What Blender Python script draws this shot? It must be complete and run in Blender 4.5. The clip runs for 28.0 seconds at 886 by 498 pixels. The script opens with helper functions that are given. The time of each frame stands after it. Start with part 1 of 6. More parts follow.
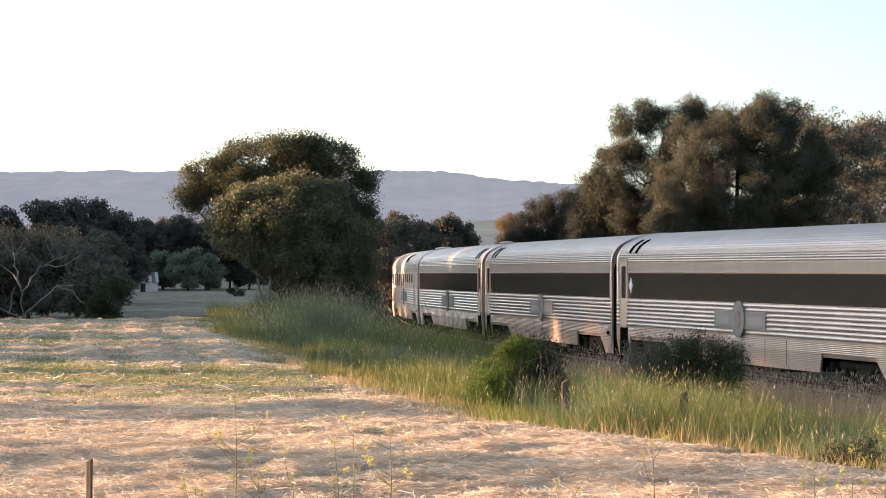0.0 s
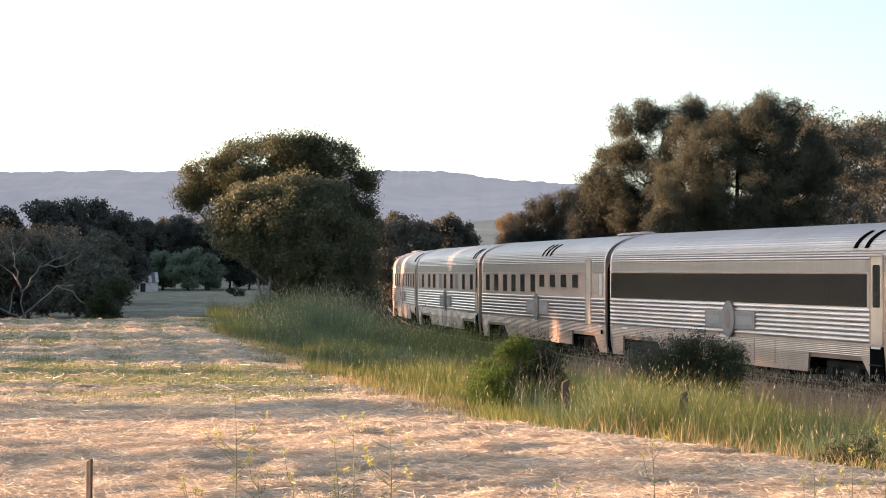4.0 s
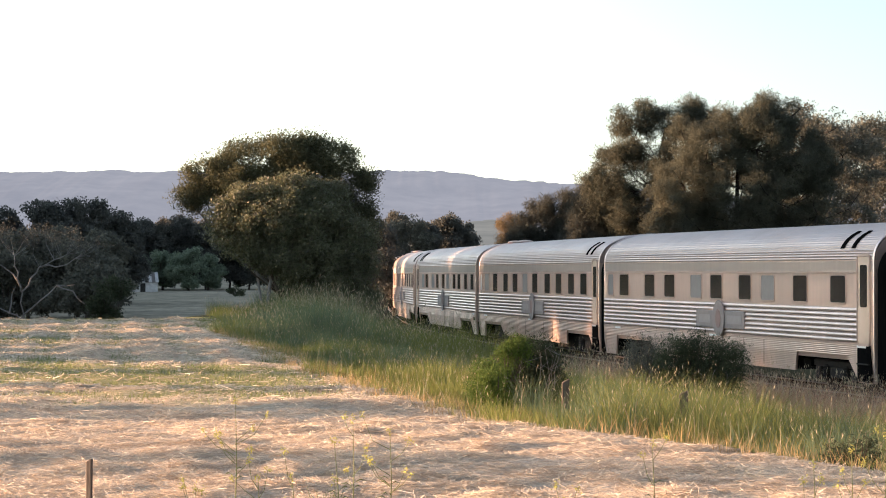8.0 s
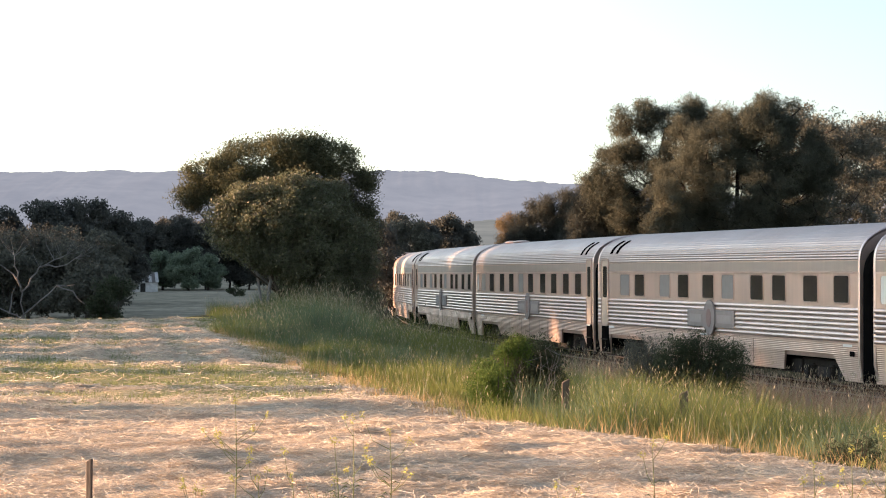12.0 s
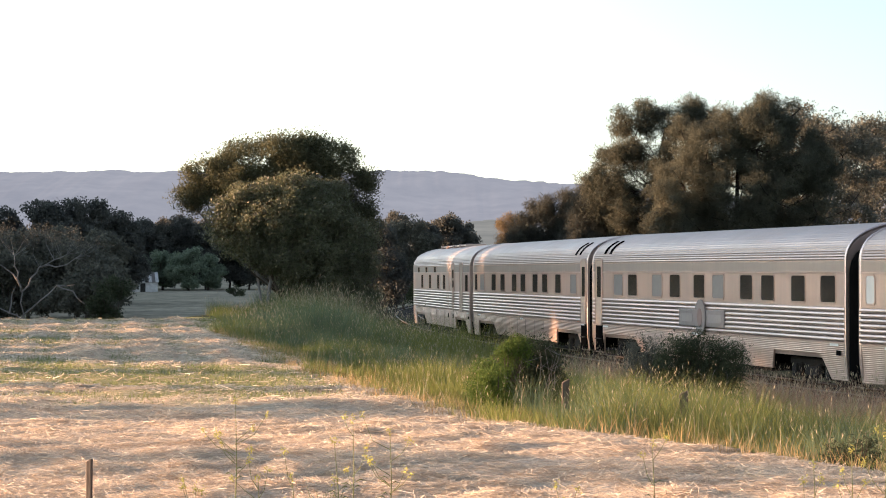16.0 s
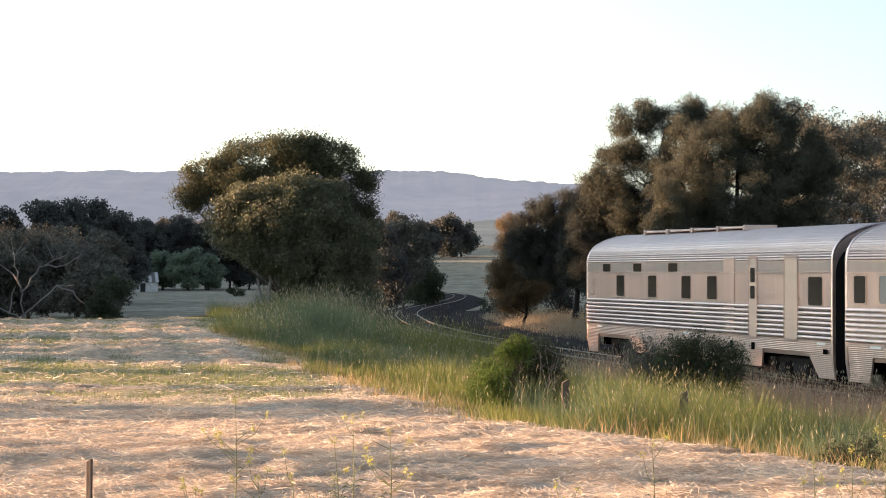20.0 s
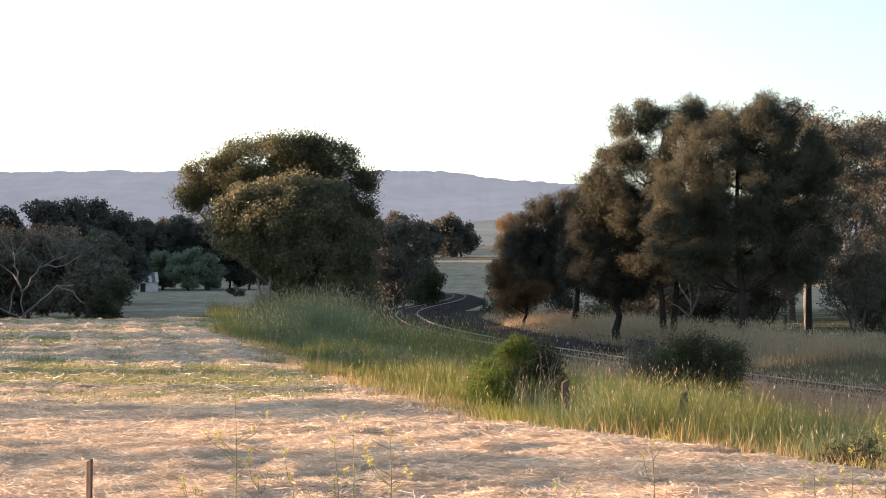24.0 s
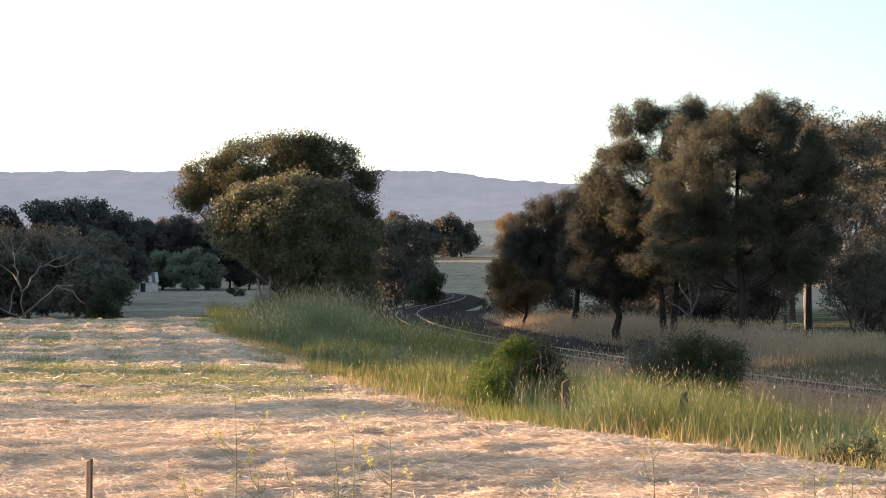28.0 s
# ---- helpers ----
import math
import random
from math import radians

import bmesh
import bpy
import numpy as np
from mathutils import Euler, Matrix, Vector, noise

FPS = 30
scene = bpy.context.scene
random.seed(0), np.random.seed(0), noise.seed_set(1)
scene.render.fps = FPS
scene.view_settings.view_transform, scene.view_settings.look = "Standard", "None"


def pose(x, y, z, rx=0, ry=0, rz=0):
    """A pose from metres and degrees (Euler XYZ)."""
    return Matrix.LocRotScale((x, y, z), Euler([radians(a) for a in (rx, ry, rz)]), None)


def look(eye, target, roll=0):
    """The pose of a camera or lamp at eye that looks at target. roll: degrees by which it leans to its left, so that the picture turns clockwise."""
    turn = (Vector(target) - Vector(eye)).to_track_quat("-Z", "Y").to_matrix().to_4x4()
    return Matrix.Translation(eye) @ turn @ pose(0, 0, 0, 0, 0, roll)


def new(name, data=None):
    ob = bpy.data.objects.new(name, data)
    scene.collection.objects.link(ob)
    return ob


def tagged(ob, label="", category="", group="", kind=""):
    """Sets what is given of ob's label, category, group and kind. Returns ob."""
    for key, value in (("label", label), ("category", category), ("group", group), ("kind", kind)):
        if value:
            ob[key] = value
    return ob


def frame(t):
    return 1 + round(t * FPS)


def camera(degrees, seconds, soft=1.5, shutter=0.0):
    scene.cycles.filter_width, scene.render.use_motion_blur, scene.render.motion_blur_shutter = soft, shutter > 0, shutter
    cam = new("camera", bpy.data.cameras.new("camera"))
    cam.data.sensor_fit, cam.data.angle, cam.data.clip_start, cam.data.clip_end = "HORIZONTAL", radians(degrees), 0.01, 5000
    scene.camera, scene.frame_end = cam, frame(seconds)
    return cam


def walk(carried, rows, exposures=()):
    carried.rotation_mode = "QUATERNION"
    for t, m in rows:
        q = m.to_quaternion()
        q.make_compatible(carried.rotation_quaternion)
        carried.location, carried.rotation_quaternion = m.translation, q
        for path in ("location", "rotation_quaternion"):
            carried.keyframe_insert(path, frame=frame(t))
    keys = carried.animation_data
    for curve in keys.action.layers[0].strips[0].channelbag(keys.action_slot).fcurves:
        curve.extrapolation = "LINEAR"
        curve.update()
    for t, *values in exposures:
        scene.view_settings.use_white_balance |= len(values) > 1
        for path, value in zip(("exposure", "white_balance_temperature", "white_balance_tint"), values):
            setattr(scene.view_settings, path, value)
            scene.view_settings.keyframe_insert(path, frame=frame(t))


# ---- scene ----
# The camera stands still, high beside the line, with a long lens.
EYE = Vector((0.0, 0.0, 2.94))
cam = camera(19.42, 28.0, 1.0)
TILT = pose(*EYE, 90.45, 0, 0)
walk(cam, [(0.0, TILT), (28.0, TILT)], [(0.0, 2.6), (28.0, 2.6)])

# ---------------------------------------------------------------- light
SUN_AZ = -82.0       # degrees from the view axis: low, from the left
SUN_EL = 6.8
world = bpy.data.worlds.new("sky")
scene.world = world
world.use_nodes = True
wn = world.node_tree
sky = wn.nodes.new("ShaderNodeTexSky")
sky.sky_type = "NISHITA"
sky.sun_disc = False
sky.sun_elevation = radians(SUN_EL)
sky.sun_rotation = radians(SUN_AZ)
sky.air_density, sky.dust_density, sky.ozone_density = 1.0, 0.3, 2.0
grey = wn.nodes.new("ShaderNodeRGBToBW")      # evening haze takes most of the colour out of the sky
haze = wn.nodes.new("ShaderNodeMix")
haze.data_type = "RGBA"
haze.inputs[0].default_value = 0.5
wn.links.new(sky.outputs[0], grey.inputs[0])
wn.links.new(sky.outputs[0], haze.inputs[6])
wn.links.new(grey.outputs[0], haze.inputs[7])
# the glow gathers on the sun's side and cools away from it
sky_dir = wn.nodes.new("ShaderNodeTexCoord")
sunward = wn.nodes.new("ShaderNodeVectorMath")
sunward.operation = "DOT_PRODUCT"
sunward.inputs[1].default_value = (math.sin(radians(SUN_AZ)), math.cos(radians(SUN_AZ)), 0.0)
wn.links.new(sky_dir.outputs["Generated"], sunward.inputs[0])
span = wn.nodes.new("ShaderNodeMapRange")
span.inputs["From Min"].default_value, span.inputs["From Max"].default_value = -1.0, 1.0
wn.links.new(sunward.outputs["Value"], span.inputs["Value"])
glow_ramp = wn.nodes.new("ShaderNodeValToRGB")
glow_ramp.color_ramp.interpolation = "B_SPLINE"
for _ in range(3):
    glow_ramp.color_ramp.elements.new(0.5)
for el, (pos, tone) in zip(glow_ramp.color_ramp.elements, ((0.0, (0.33, 0.35, 0.40)), (0.44, (0.385, 0.405, 0.455)), (0.54, (0.45, 0.475, 0.52)), (0.68, (0.92, 0.93, 0.94)), (1.0, (1.15, 1.10, 1.05)))):
    el.position, el.color = pos, (*tone, 1)
wn.links.new(span.outputs[0], glow_ramp.inputs[0])
sided = wn.nodes.new("ShaderNodeMix")
sided.data_type, sided.blend_type = "RGBA", "MULTIPLY"
sided.inputs[0].default_value = 1.0
wn.links.new(haze.outputs[2], sided.inputs[6])
wn.links.new(glow_ramp.outputs[0], sided.inputs[7])
wn.links.new(sided.outputs[2], wn.nodes["Background"].inputs[0])
wn.nodes["Background"].inputs[1].default_value = 0.145
sun_data = bpy.data.lights.new("sun", "SUN")
sun_data.energy, sun_data.angle, sun_data.color = 4.0, radians(0.9), (1.0, 0.63, 0.41)
sun = new("sun", sun_data)
away = Vector((math.sin(radians(SUN_AZ)) * math.cos(radians(SUN_EL)), math.cos(radians(SUN_AZ)) * math.cos(radians(SUN_EL)), math.sin(radians(SUN_EL))))
sun.matrix_world = look(away * 60, (0, 0, 0))


# ---------------------------------------------------------------- materials
def shader(name, rough=0.8, metal=0.0, spec=0.3):
    m = bpy.data.materials.new(name)
    m.use_nodes = True
    b = m.node_tree.nodes["Principled BSDF"]
    b.inputs["Roughness"].default_value, b.inputs["Metallic"].default_value = rough, metal
    b.inputs["Specular IOR Level"].default_value = spec
    return m, m.node_tree, b


def ramp(nt, source, stops):
    r = nt.nodes.new("ShaderNodeValToRGB")
    e = r.color_ramp.elements
    while len(e) < len(stops):
        e.new(0.5)
    for el, (p, c) in zip(e, stops):
        el.position, el.color = p, (*c, 1)
    nt.links.new(source, r.inputs[0])
    return r.outputs[0]


def noise_tex(nt, scale, detail=4.0, space="Object", stretch=None, rough=0.6):
    tc = nt.nodes.new("ShaderNodeTexCoord")
    out = tc.outputs[space]
    if stretch:
        mp = nt.nodes.new("ShaderNodeMapping")
        mp.inputs["Scale"].default_value = stretch
        nt.links.new(out, mp.inputs[0])
        out = mp.outputs[0]
    n = nt.nodes.new("ShaderNodeTexNoise")
    n.inputs["Scale"].default_value, n.inputs["Detail"].default_value, n.inputs["Roughness"].default_value = scale, detail, rough
    nt.links.new(out, n.inputs["Vector"])
    return n.outputs[0]


def mixed(nt, fac, a, b, mode="MIX"):
    m = nt.nodes.new("ShaderNodeMix")
    m.data_type, m.blend_type = "RGBA", mode
    for sock, v in ((m.inputs[0], fac), (m.inputs[6], a), (m.inputs[7], b)):
        if isinstance(v, (int, float)):
            sock.default_value = v
        elif isinstance(v, tuple):
            sock.default_value = (*v, 1)
        else:
            nt.links.new(v, sock)
    return m.outputs[2]


def bump(nt, b, height, strength, dist=0.02):
    n = nt.nodes.new("ShaderNodeBump")
    n.inputs["Strength"].default_value, n.inputs["Distance"].default_value = strength, dist
    nt.links.new(height, n.inputs["Height"])
    nt.links.new(n.outputs[0], b.inputs["Normal"])


def simple(name, dark, light, scale=6.0, rough=0.8, metal=0.0, spec=0.3, bumps=0.0, stretch=None, dist=0.01):
    """Two tones mixed by noise at two scales."""
    m, nt, b = shader(name, rough, metal, spec)
    fine, broad = noise_tex(nt, scale, 5, "Object", stretch), noise_tex(nt, scale * 0.13, 3)
    c = mixed(nt, 0.45, ramp(nt, fine, [(0.3, dark), (0.7, light)]), ramp(nt, broad, [(0.35, dark), (0.65, light)]))
    nt.links.new(c, b.inputs["Base Color"])
    if bumps:
        bump(nt, b, fine, bumps, dist)
    return m


def leafy(name, tones, rough=0.6, through_light=0.3, spec=0.1, drift=False):
    """Leaves, blades and straw: a tone for each piece, with light shining through."""
    m, nt, b = shader(name, rough, 0.0, spec)
    geo = nt.nodes.new("ShaderNodeNewGeometry")
    n = len(tones)
    c = ramp(nt, geo.outputs["Random Per Island"], [(i / max(n - 1, 1), t) for i, t in enumerate(tones)])
    broad = noise_tex(nt, 0.9, 2)
    c = mixed(nt, 0.5, c, ramp(nt, broad, [(0.3, (0.55, 0.55, 0.55)), (0.7, (1.25, 1.2, 1.1))]), "MULTIPLY")
    if drift:      # lusher and drier stretches
        c = mixed(nt, 0.8, c, ramp(nt, noise_tex(nt, 0.22, 3), [(0.35, (0.62, 0.86, 1.05)), (0.5, (0.95, 1.0, 0.95)), (0.65, (1.35, 1.15, 0.85))]), "MULTIPLY")
    nt.links.new(c, b.inputs["Base Color"])
    tr = nt.nodes.new("ShaderNodeBsdfTranslucent")
    nt.links.new(c, tr.inputs[0])
    mx = nt.nodes.new("ShaderNodeMixShader")
    mx.inputs[0].default_value = through_light
    nt.links.new(b.outputs[0], mx.inputs[1])
    nt.links.new(tr.outputs[0], mx.inputs[2])
    nt.links.new(mx.outputs[0], nt.nodes["Material Output"].inputs[0])
    return m


def steel(name, tone, rough, grime=0.25, ribs=0.0, rib_scale=0.0):
    """Brushed stainless steel with dust towards no special place and fine horizontal ribs."""
    m, nt, b = shader(name, rough, 1.0)
    streak = noise_tex(nt, 1.4, 5, "Object", (0.35, 1, 3.0))
    dirt = noise_tex(nt, 0.5, 4, "Object", (1.0, 1, 0.5))
    drips = noise_tex(nt, 3.0, 3, "Object", (1.6, 1, 0.12))
    c = mixed(nt, 0.5, ramp(nt, streak, [(0.3, tuple(v * 0.86 for v in tone)), (0.7, tone)]), ramp(nt, drips, [(0.35, tuple(v * 0.85 for v in tone)), (0.7, tone)]))
    c = mixed(nt, ramp(nt, dirt, [(0.35, (0, 0, 0)), (0.8, (grime,) * 3)]), c, (0.30, 0.25, 0.20))
    nt.links.new(c, b.inputs["Base Color"])
    nt.links.new(ramp(nt, streak, [(0.2, (rough * 0.8,) * 3), (0.8, (rough * 1.25,) * 3)]), b.inputs["Roughness"])
    nt.links.new(ramp(nt, dirt, [(0.3, (0.95,) * 3), (0.85, (0.75,) * 3)]), b.inputs["Metallic"])
    if ribs:
        w = nt.nodes.new("ShaderNodeTexWave")
        w.wave_type, w.bands_direction, w.wave_profile = "BANDS", "Z", "SIN"
        w.inputs["Scale"].default_value = rib_scale
        tc = nt.nodes.new("ShaderNodeTexCoord")
        nt.links.new(tc.outputs["Object"], w.inputs["Vector"])
        bump(nt, b, w.outputs[1], ribs, 0.012)
    return m


STEEL = steel("stainless_steel", (0.74, 0.55, 0.465), 0.40, 0.4)
STEEL_BAND = steel("brushed_steel_band", (0.78, 0.575, 0.475), 0.46, 0.45)
STEEL_FLUTE = steel("polished_flutes", (0.80, 0.635, 0.565), 0.36, 0.35)
STEEL_RIB = steel("ribbed_skirt_steel", (0.75, 0.53, 0.42), 0.46, 0.55, 0.6, 7.0)
STEEL_ROOF = steel("ribbed_roof_steel", (0.56, 0.43, 0.375), 0.44, 0.45)
DOOR_STEEL = simple("satin_door_panel", (0.60, 0.455, 0.345), (0.70, 0.545, 0.425), 3.0, 0.45, 0.35)
BADGE = simple("badge_plate", (0.22, 0.19, 0.18), (0.28, 0.245, 0.23), 5.0, 0.5, 0.3)
BADGE_LINE = simple("badge_red", (0.20, 0.13, 0.12), (0.24, 0.165, 0.15), 8.0, 0.6)
BADGE_PALE = simple("badge_pale", (0.26, 0.23, 0.22), (0.32, 0.285, 0.27), 8.0, 0.5)
LETTERBOARD = steel("dull_grey_band", (0.48, 0.395, 0.34), 0.5, 0.4)
RUBBER = simple("black_rubber", (0.003, 0.003, 0.003), (0.006, 0.006, 0.006), 4.0, 1.0, 0, 0.0)
IRON = simple("dusty_iron", (0.010, 0.009, 0.008), (0.034, 0.028, 0.023), 7.0, 0.8, 0.0, 0.15, 0.3)
WHITE_PLATE = simple("white_plate", (0.72, 0.70, 0.66), (0.80, 0.78, 0.74), 9.0, 0.5)
BLIND = simple("drawn_blind", (0.20, 0.185, 0.17), (0.27, 0.25, 0.235), 5.0, 0.35, 0.0, 0.5)
FROST = simple("frosted_pane", (0.62, 0.60, 0.55), (0.70, 0.68, 0.63), 5.0, 0.35, 0.0, 0.5)
# the landscape's brown-grey reflection is put into the glass colour, with dust
GLASS, _nt, _b = shader("dusty_tinted_window_glass", 0.12, 0.0, 0.6)
_nt.links.new(mixed(_nt, 0.5, ramp(_nt, noise_tex(_nt, 1.1, 4, "Object", (0.5, 1, 0.25)), [(0.3, (0.028, 0.023, 0.020)), (0.7, (0.075, 0.060, 0.050))]), ramp(_nt, noise_tex(_nt, 7.0, 5), [(0.3, (0.032, 0.027, 0.024)), (0.7, (0.062, 0.051, 0.044))])), _b.inputs["Base Color"])
RAIL = simple("worn_rail_steel", (0.16, 0.13, 0.11), (0.23, 0.19, 0.16), 3.0, 0.55, 0.6)
RAIL_RUST = simple("rusty_rail_web", (0.022, 0.015, 0.012), (0.04, 0.028, 0.02), 9.0, 0.95, 0, 0.05)
SLEEPER = simple("stained_sleeper", (0.03, 0.026, 0.024), (0.06, 0.053, 0.047), 6.0, 0.9, 0, 0.2, 0.3)
BALLAST = simple("dark_ballast", (0.028, 0.025, 0.024), (0.085, 0.075, 0.070), 14.0, 1.0, 0, 0.0, 1.0, None, 0.06)
BARK = simple("rough_bark", (0.045, 0.036, 0.028), (0.12, 0.095, 0.075), 9.0, 0.95, 0, 0.2, 0.8, (2, 2, 0.4))
BARK_DARK = simple("dark_sheoak_bark", (0.022, 0.019, 0.017), (0.055, 0.047, 0.04), 9.0, 0.95, 0, 0.1, 0.8, (2, 2, 0.4))
BARK_PALE = simple("pale_gum_bark", (0.36, 0.33, 0.29), (0.58, 0.55, 0.50), 5.0, 0.8, 0, 0.2, 0.3, (2, 2, 0.5))
BARK_WHITE = simple("white_gum_bark", (0.17, 0.16, 0.148), (0.32, 0.30, 0.28), 5.0, 0.85, 0, 0.1, 0.3, (2, 2, 0.5))
BARK_GREY = simple("grey_gum_bark", (0.12, 0.11, 0.10), (0.22, 0.205, 0.19), 5.0, 0.9, 0, 0.1, 0.3, (2, 2, 0.5))
FIELDGREEN = leafy("field_regrowth_blades", [(0.15, 0.19, 0.07), (0.20, 0.225, 0.09), (0.27, 0.26, 0.125)], 0.8, 0.3)
WOOD_POST = simple("weathered_post", (0.06, 0.045, 0.035), (0.16, 0.125, 0.10), 12.0, 0.9, 0, 0.2, 0.6, (3, 3, 0.3))
HEATH = leafy("gum_leaves", [(0.080, 0.085, 0.048), (0.115, 0.116, 0.066), (0.150, 0.142, 0.080), (0.092, 0.097, 0.056)], 0.6, 0.35)
SHEOAK = leafy("sheoak_needles", [(0.086, 0.088, 0.066), (0.110, 0.112, 0.084), (0.132, 0.132, 0.098), (0.096, 0.098, 0.075)], 0.9, 0.4, 0.0)
# rusty needles, warmed and brightened so the low sun sits in their colour
LIT_RUSTOAK = leafy("sunlit_rusty_needles", [(0.17, 0.125, 0.072), (0.22, 0.165, 0.10), (0.13, 0.105, 0.066)], 0.9, 0.35, 0.0)
# darkened copy of the she-oak needles; shade is put into the colour
SHADEOAK = leafy("shaded_sheoak_needles", [(0.058, 0.060, 0.052), (0.074, 0.076, 0.064), (0.090, 0.090, 0.074)], 0.9, 0.3, 0.0)
OLIVE = leafy("olive_green_leaves", [(0.105, 0.118, 0.062), (0.15, 0.16, 0.086), (0.20, 0.196, 0.12), (0.125, 0.118, 0.084)], 0.45, 0.3, 0.3)
# both leaf tones are lifted towards grey: distance haze put into the colour
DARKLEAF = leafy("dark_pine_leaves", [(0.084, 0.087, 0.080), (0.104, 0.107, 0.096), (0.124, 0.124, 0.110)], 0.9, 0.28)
FARLEAF = leafy("grey_green_leaves", [(0.105, 0.107, 0.088), (0.135, 0.134, 0.108), (0.165, 0.158, 0.126)], 0.85, 0.3)
WILLOW = leafy("willow_leaves", [(0.17, 0.215, 0.15), (0.24, 0.29, 0.21), (0.19, 0.235, 0.17)], 0.8, 0.35)
FENNEL = leafy("fennel_fronds", [(0.070, 0.110, 0.024), (0.10, 0.145, 0.034), (0.055, 0.085, 0.022)], 0.7, 0.45)
BUSHLEAF = leafy("wattle_leaves", [(0.050, 0.064, 0.036), (0.070, 0.082, 0.046), (0.092, 0.098, 0.060)], 0.8, 0.25)
GRASS = leafy("green_grass", [(0.10, 0.135, 0.050), (0.145, 0.175, 0.066), (0.24, 0.24, 0.11), (0.115, 0.15, 0.058), (0.18, 0.195, 0.082)], 0.65, 0.4, 0.1, True)
BLUEGRASS = leafy("blue_green_grass", [(0.10, 0.15, 0.088), (0.145, 0.195, 0.115), (0.19, 0.235, 0.14)], 0.65, 0.4, 0.1)
LIMEGRASS = leafy("yellow_green_grass", [(0.15, 0.18, 0.048), (0.20, 0.22, 0.062), (0.27, 0.262, 0.09)], 0.65, 0.45, 0.1)
PALEGRASS = leafy("bleached_grass", [(0.30, 0.235, 0.16), (0.38, 0.30, 0.20), (0.46, 0.37, 0.26)], 0.8, 0.4)
PINKGRASS = leafy("pinkish_ripe_grass", [(0.36, 0.225, 0.155), (0.44, 0.29, 0.205), (0.50, 0.35, 0.25)], 0.8, 0.45)
LAWN = leafy("short_paddock_grass", [(0.20, 0.20, 0.12), (0.26, 0.25, 0.15), (0.31, 0.285, 0.18)], 0.8, 0.3)
DRYGRASS = leafy("dry_grass", [(0.32, 0.24, 0.13), (0.44, 0.34, 0.20), (0.54, 0.43, 0.27)], 0.75, 0.4)
FOOTGRASS = leafy("dry_grass_feet", [(0.42, 0.26, 0.12), (0.54, 0.36, 0.18), (0.34, 0.25, 0.10)], 0.75, 0.4)
SEED = leafy("seed_heads", [(0.40, 0.34, 0.22), (0.52, 0.45, 0.31), (0.46, 0.34, 0.25)], 0.8, 0.4)
STRAW = leafy("cut_hay", [(0.42, 0.345, 0.27), (0.62, 0.50, 0.385), (0.74, 0.61, 0.48), (0.86, 0.74, 0.60), (0.50, 0.42, 0.34)], 0.7, 0.2)
YELLOW = leafy("mustard_petals", [(0.50, 0.45, 0.10), (0.60, 0.55, 0.18)], 0.6, 0.4)
STALK = leafy("pale_green_stalk", [(0.24, 0.26, 0.12), (0.30, 0.30, 0.15)], 0.7, 0.3)


# ---------------------------------------------------------------- mesh helpers
def part(name, bm, material, parent=None, label=""):
    me = bpy.data.meshes.new(name)
    bm.to_mesh(me)
    bm.free()
    me.materials.append(material)
    ob = new(name, me)
    ob.parent = parent
    if label:
        tagged(ob, label)
    return ob


def share(ob, name, m, parent):
    o = new(name, ob.data)
    o.parent = parent
    o.matrix_basis = m
    if "label" in ob:
        o["label"] = ob["label"]
    return o


def from_arrays(name, verts, loops, size, material, parent=None, smooth=False):
    """A mesh from a vertex array and faces of one size."""
    me = bpy.data.meshes.new(name)
    nf = len(loops) // size
    me.vertices.add(len(verts))
    me.vertices.foreach_set("co", np.asarray(verts, dtype=np.float32).ravel())
    me.loops.add(len(loops))
    me.loops.foreach_set("vertex_index", np.asarray(loops, dtype=np.int32))
    me.polygons.add(nf)
    me.polygons.foreach_set("loop_start", np.arange(nf, dtype=np.int32) * size)
    me.polygons.foreach_set("loop_total", np.full(nf, size, dtype=np.int32))
    if smooth:
        me.polygons.foreach_set("use_smooth", np.ones(nf, dtype=bool))
    me.update(calc_edges=True)
    me.validate()
    me.materials.append(material)
    ob = new(name, me)
    ob.parent = parent
    return ob


def empty(name, m=None):
    e = new(name)
    e.empty_display_size = 0.2
    if m is not None:
        e.matrix_basis = m
    return e


def box(bm, x0, x1, y0, y1, z0, z1, bevel=0.0):
    r = bmesh.ops.create_cube(bm, size=1.0, matrix=Matrix.Translation(((x0 + x1) / 2, (y0 + y1) / 2, (z0 + z1) / 2)) @ Matrix.Diagonal((x1 - x0, y1 - y0, z1 - z0, 1)))
    if bevel:
        bmesh.ops.bevel(bm, geom=list({e for v in r["verts"] for e in v.link_edges}), offset=bevel, segments=2, affect="EDGES", profile=0.5)
    return bm


def boxed(*a):
    return box(bmesh.new(), *a)


def rod(bm, a, b, ra, rb, n=8):
    a, b = Vector(a), Vector(b)
    d = b - a
    m = Matrix.Translation((a + b) / 2) @ d.to_track_quat("Z", "Y").to_matrix().to_4x4()
    bmesh.ops.create_cone(bm, cap_ends=True, segments=n, radius1=ra, radius2=rb, depth=d.length, matrix=m)
    return bm


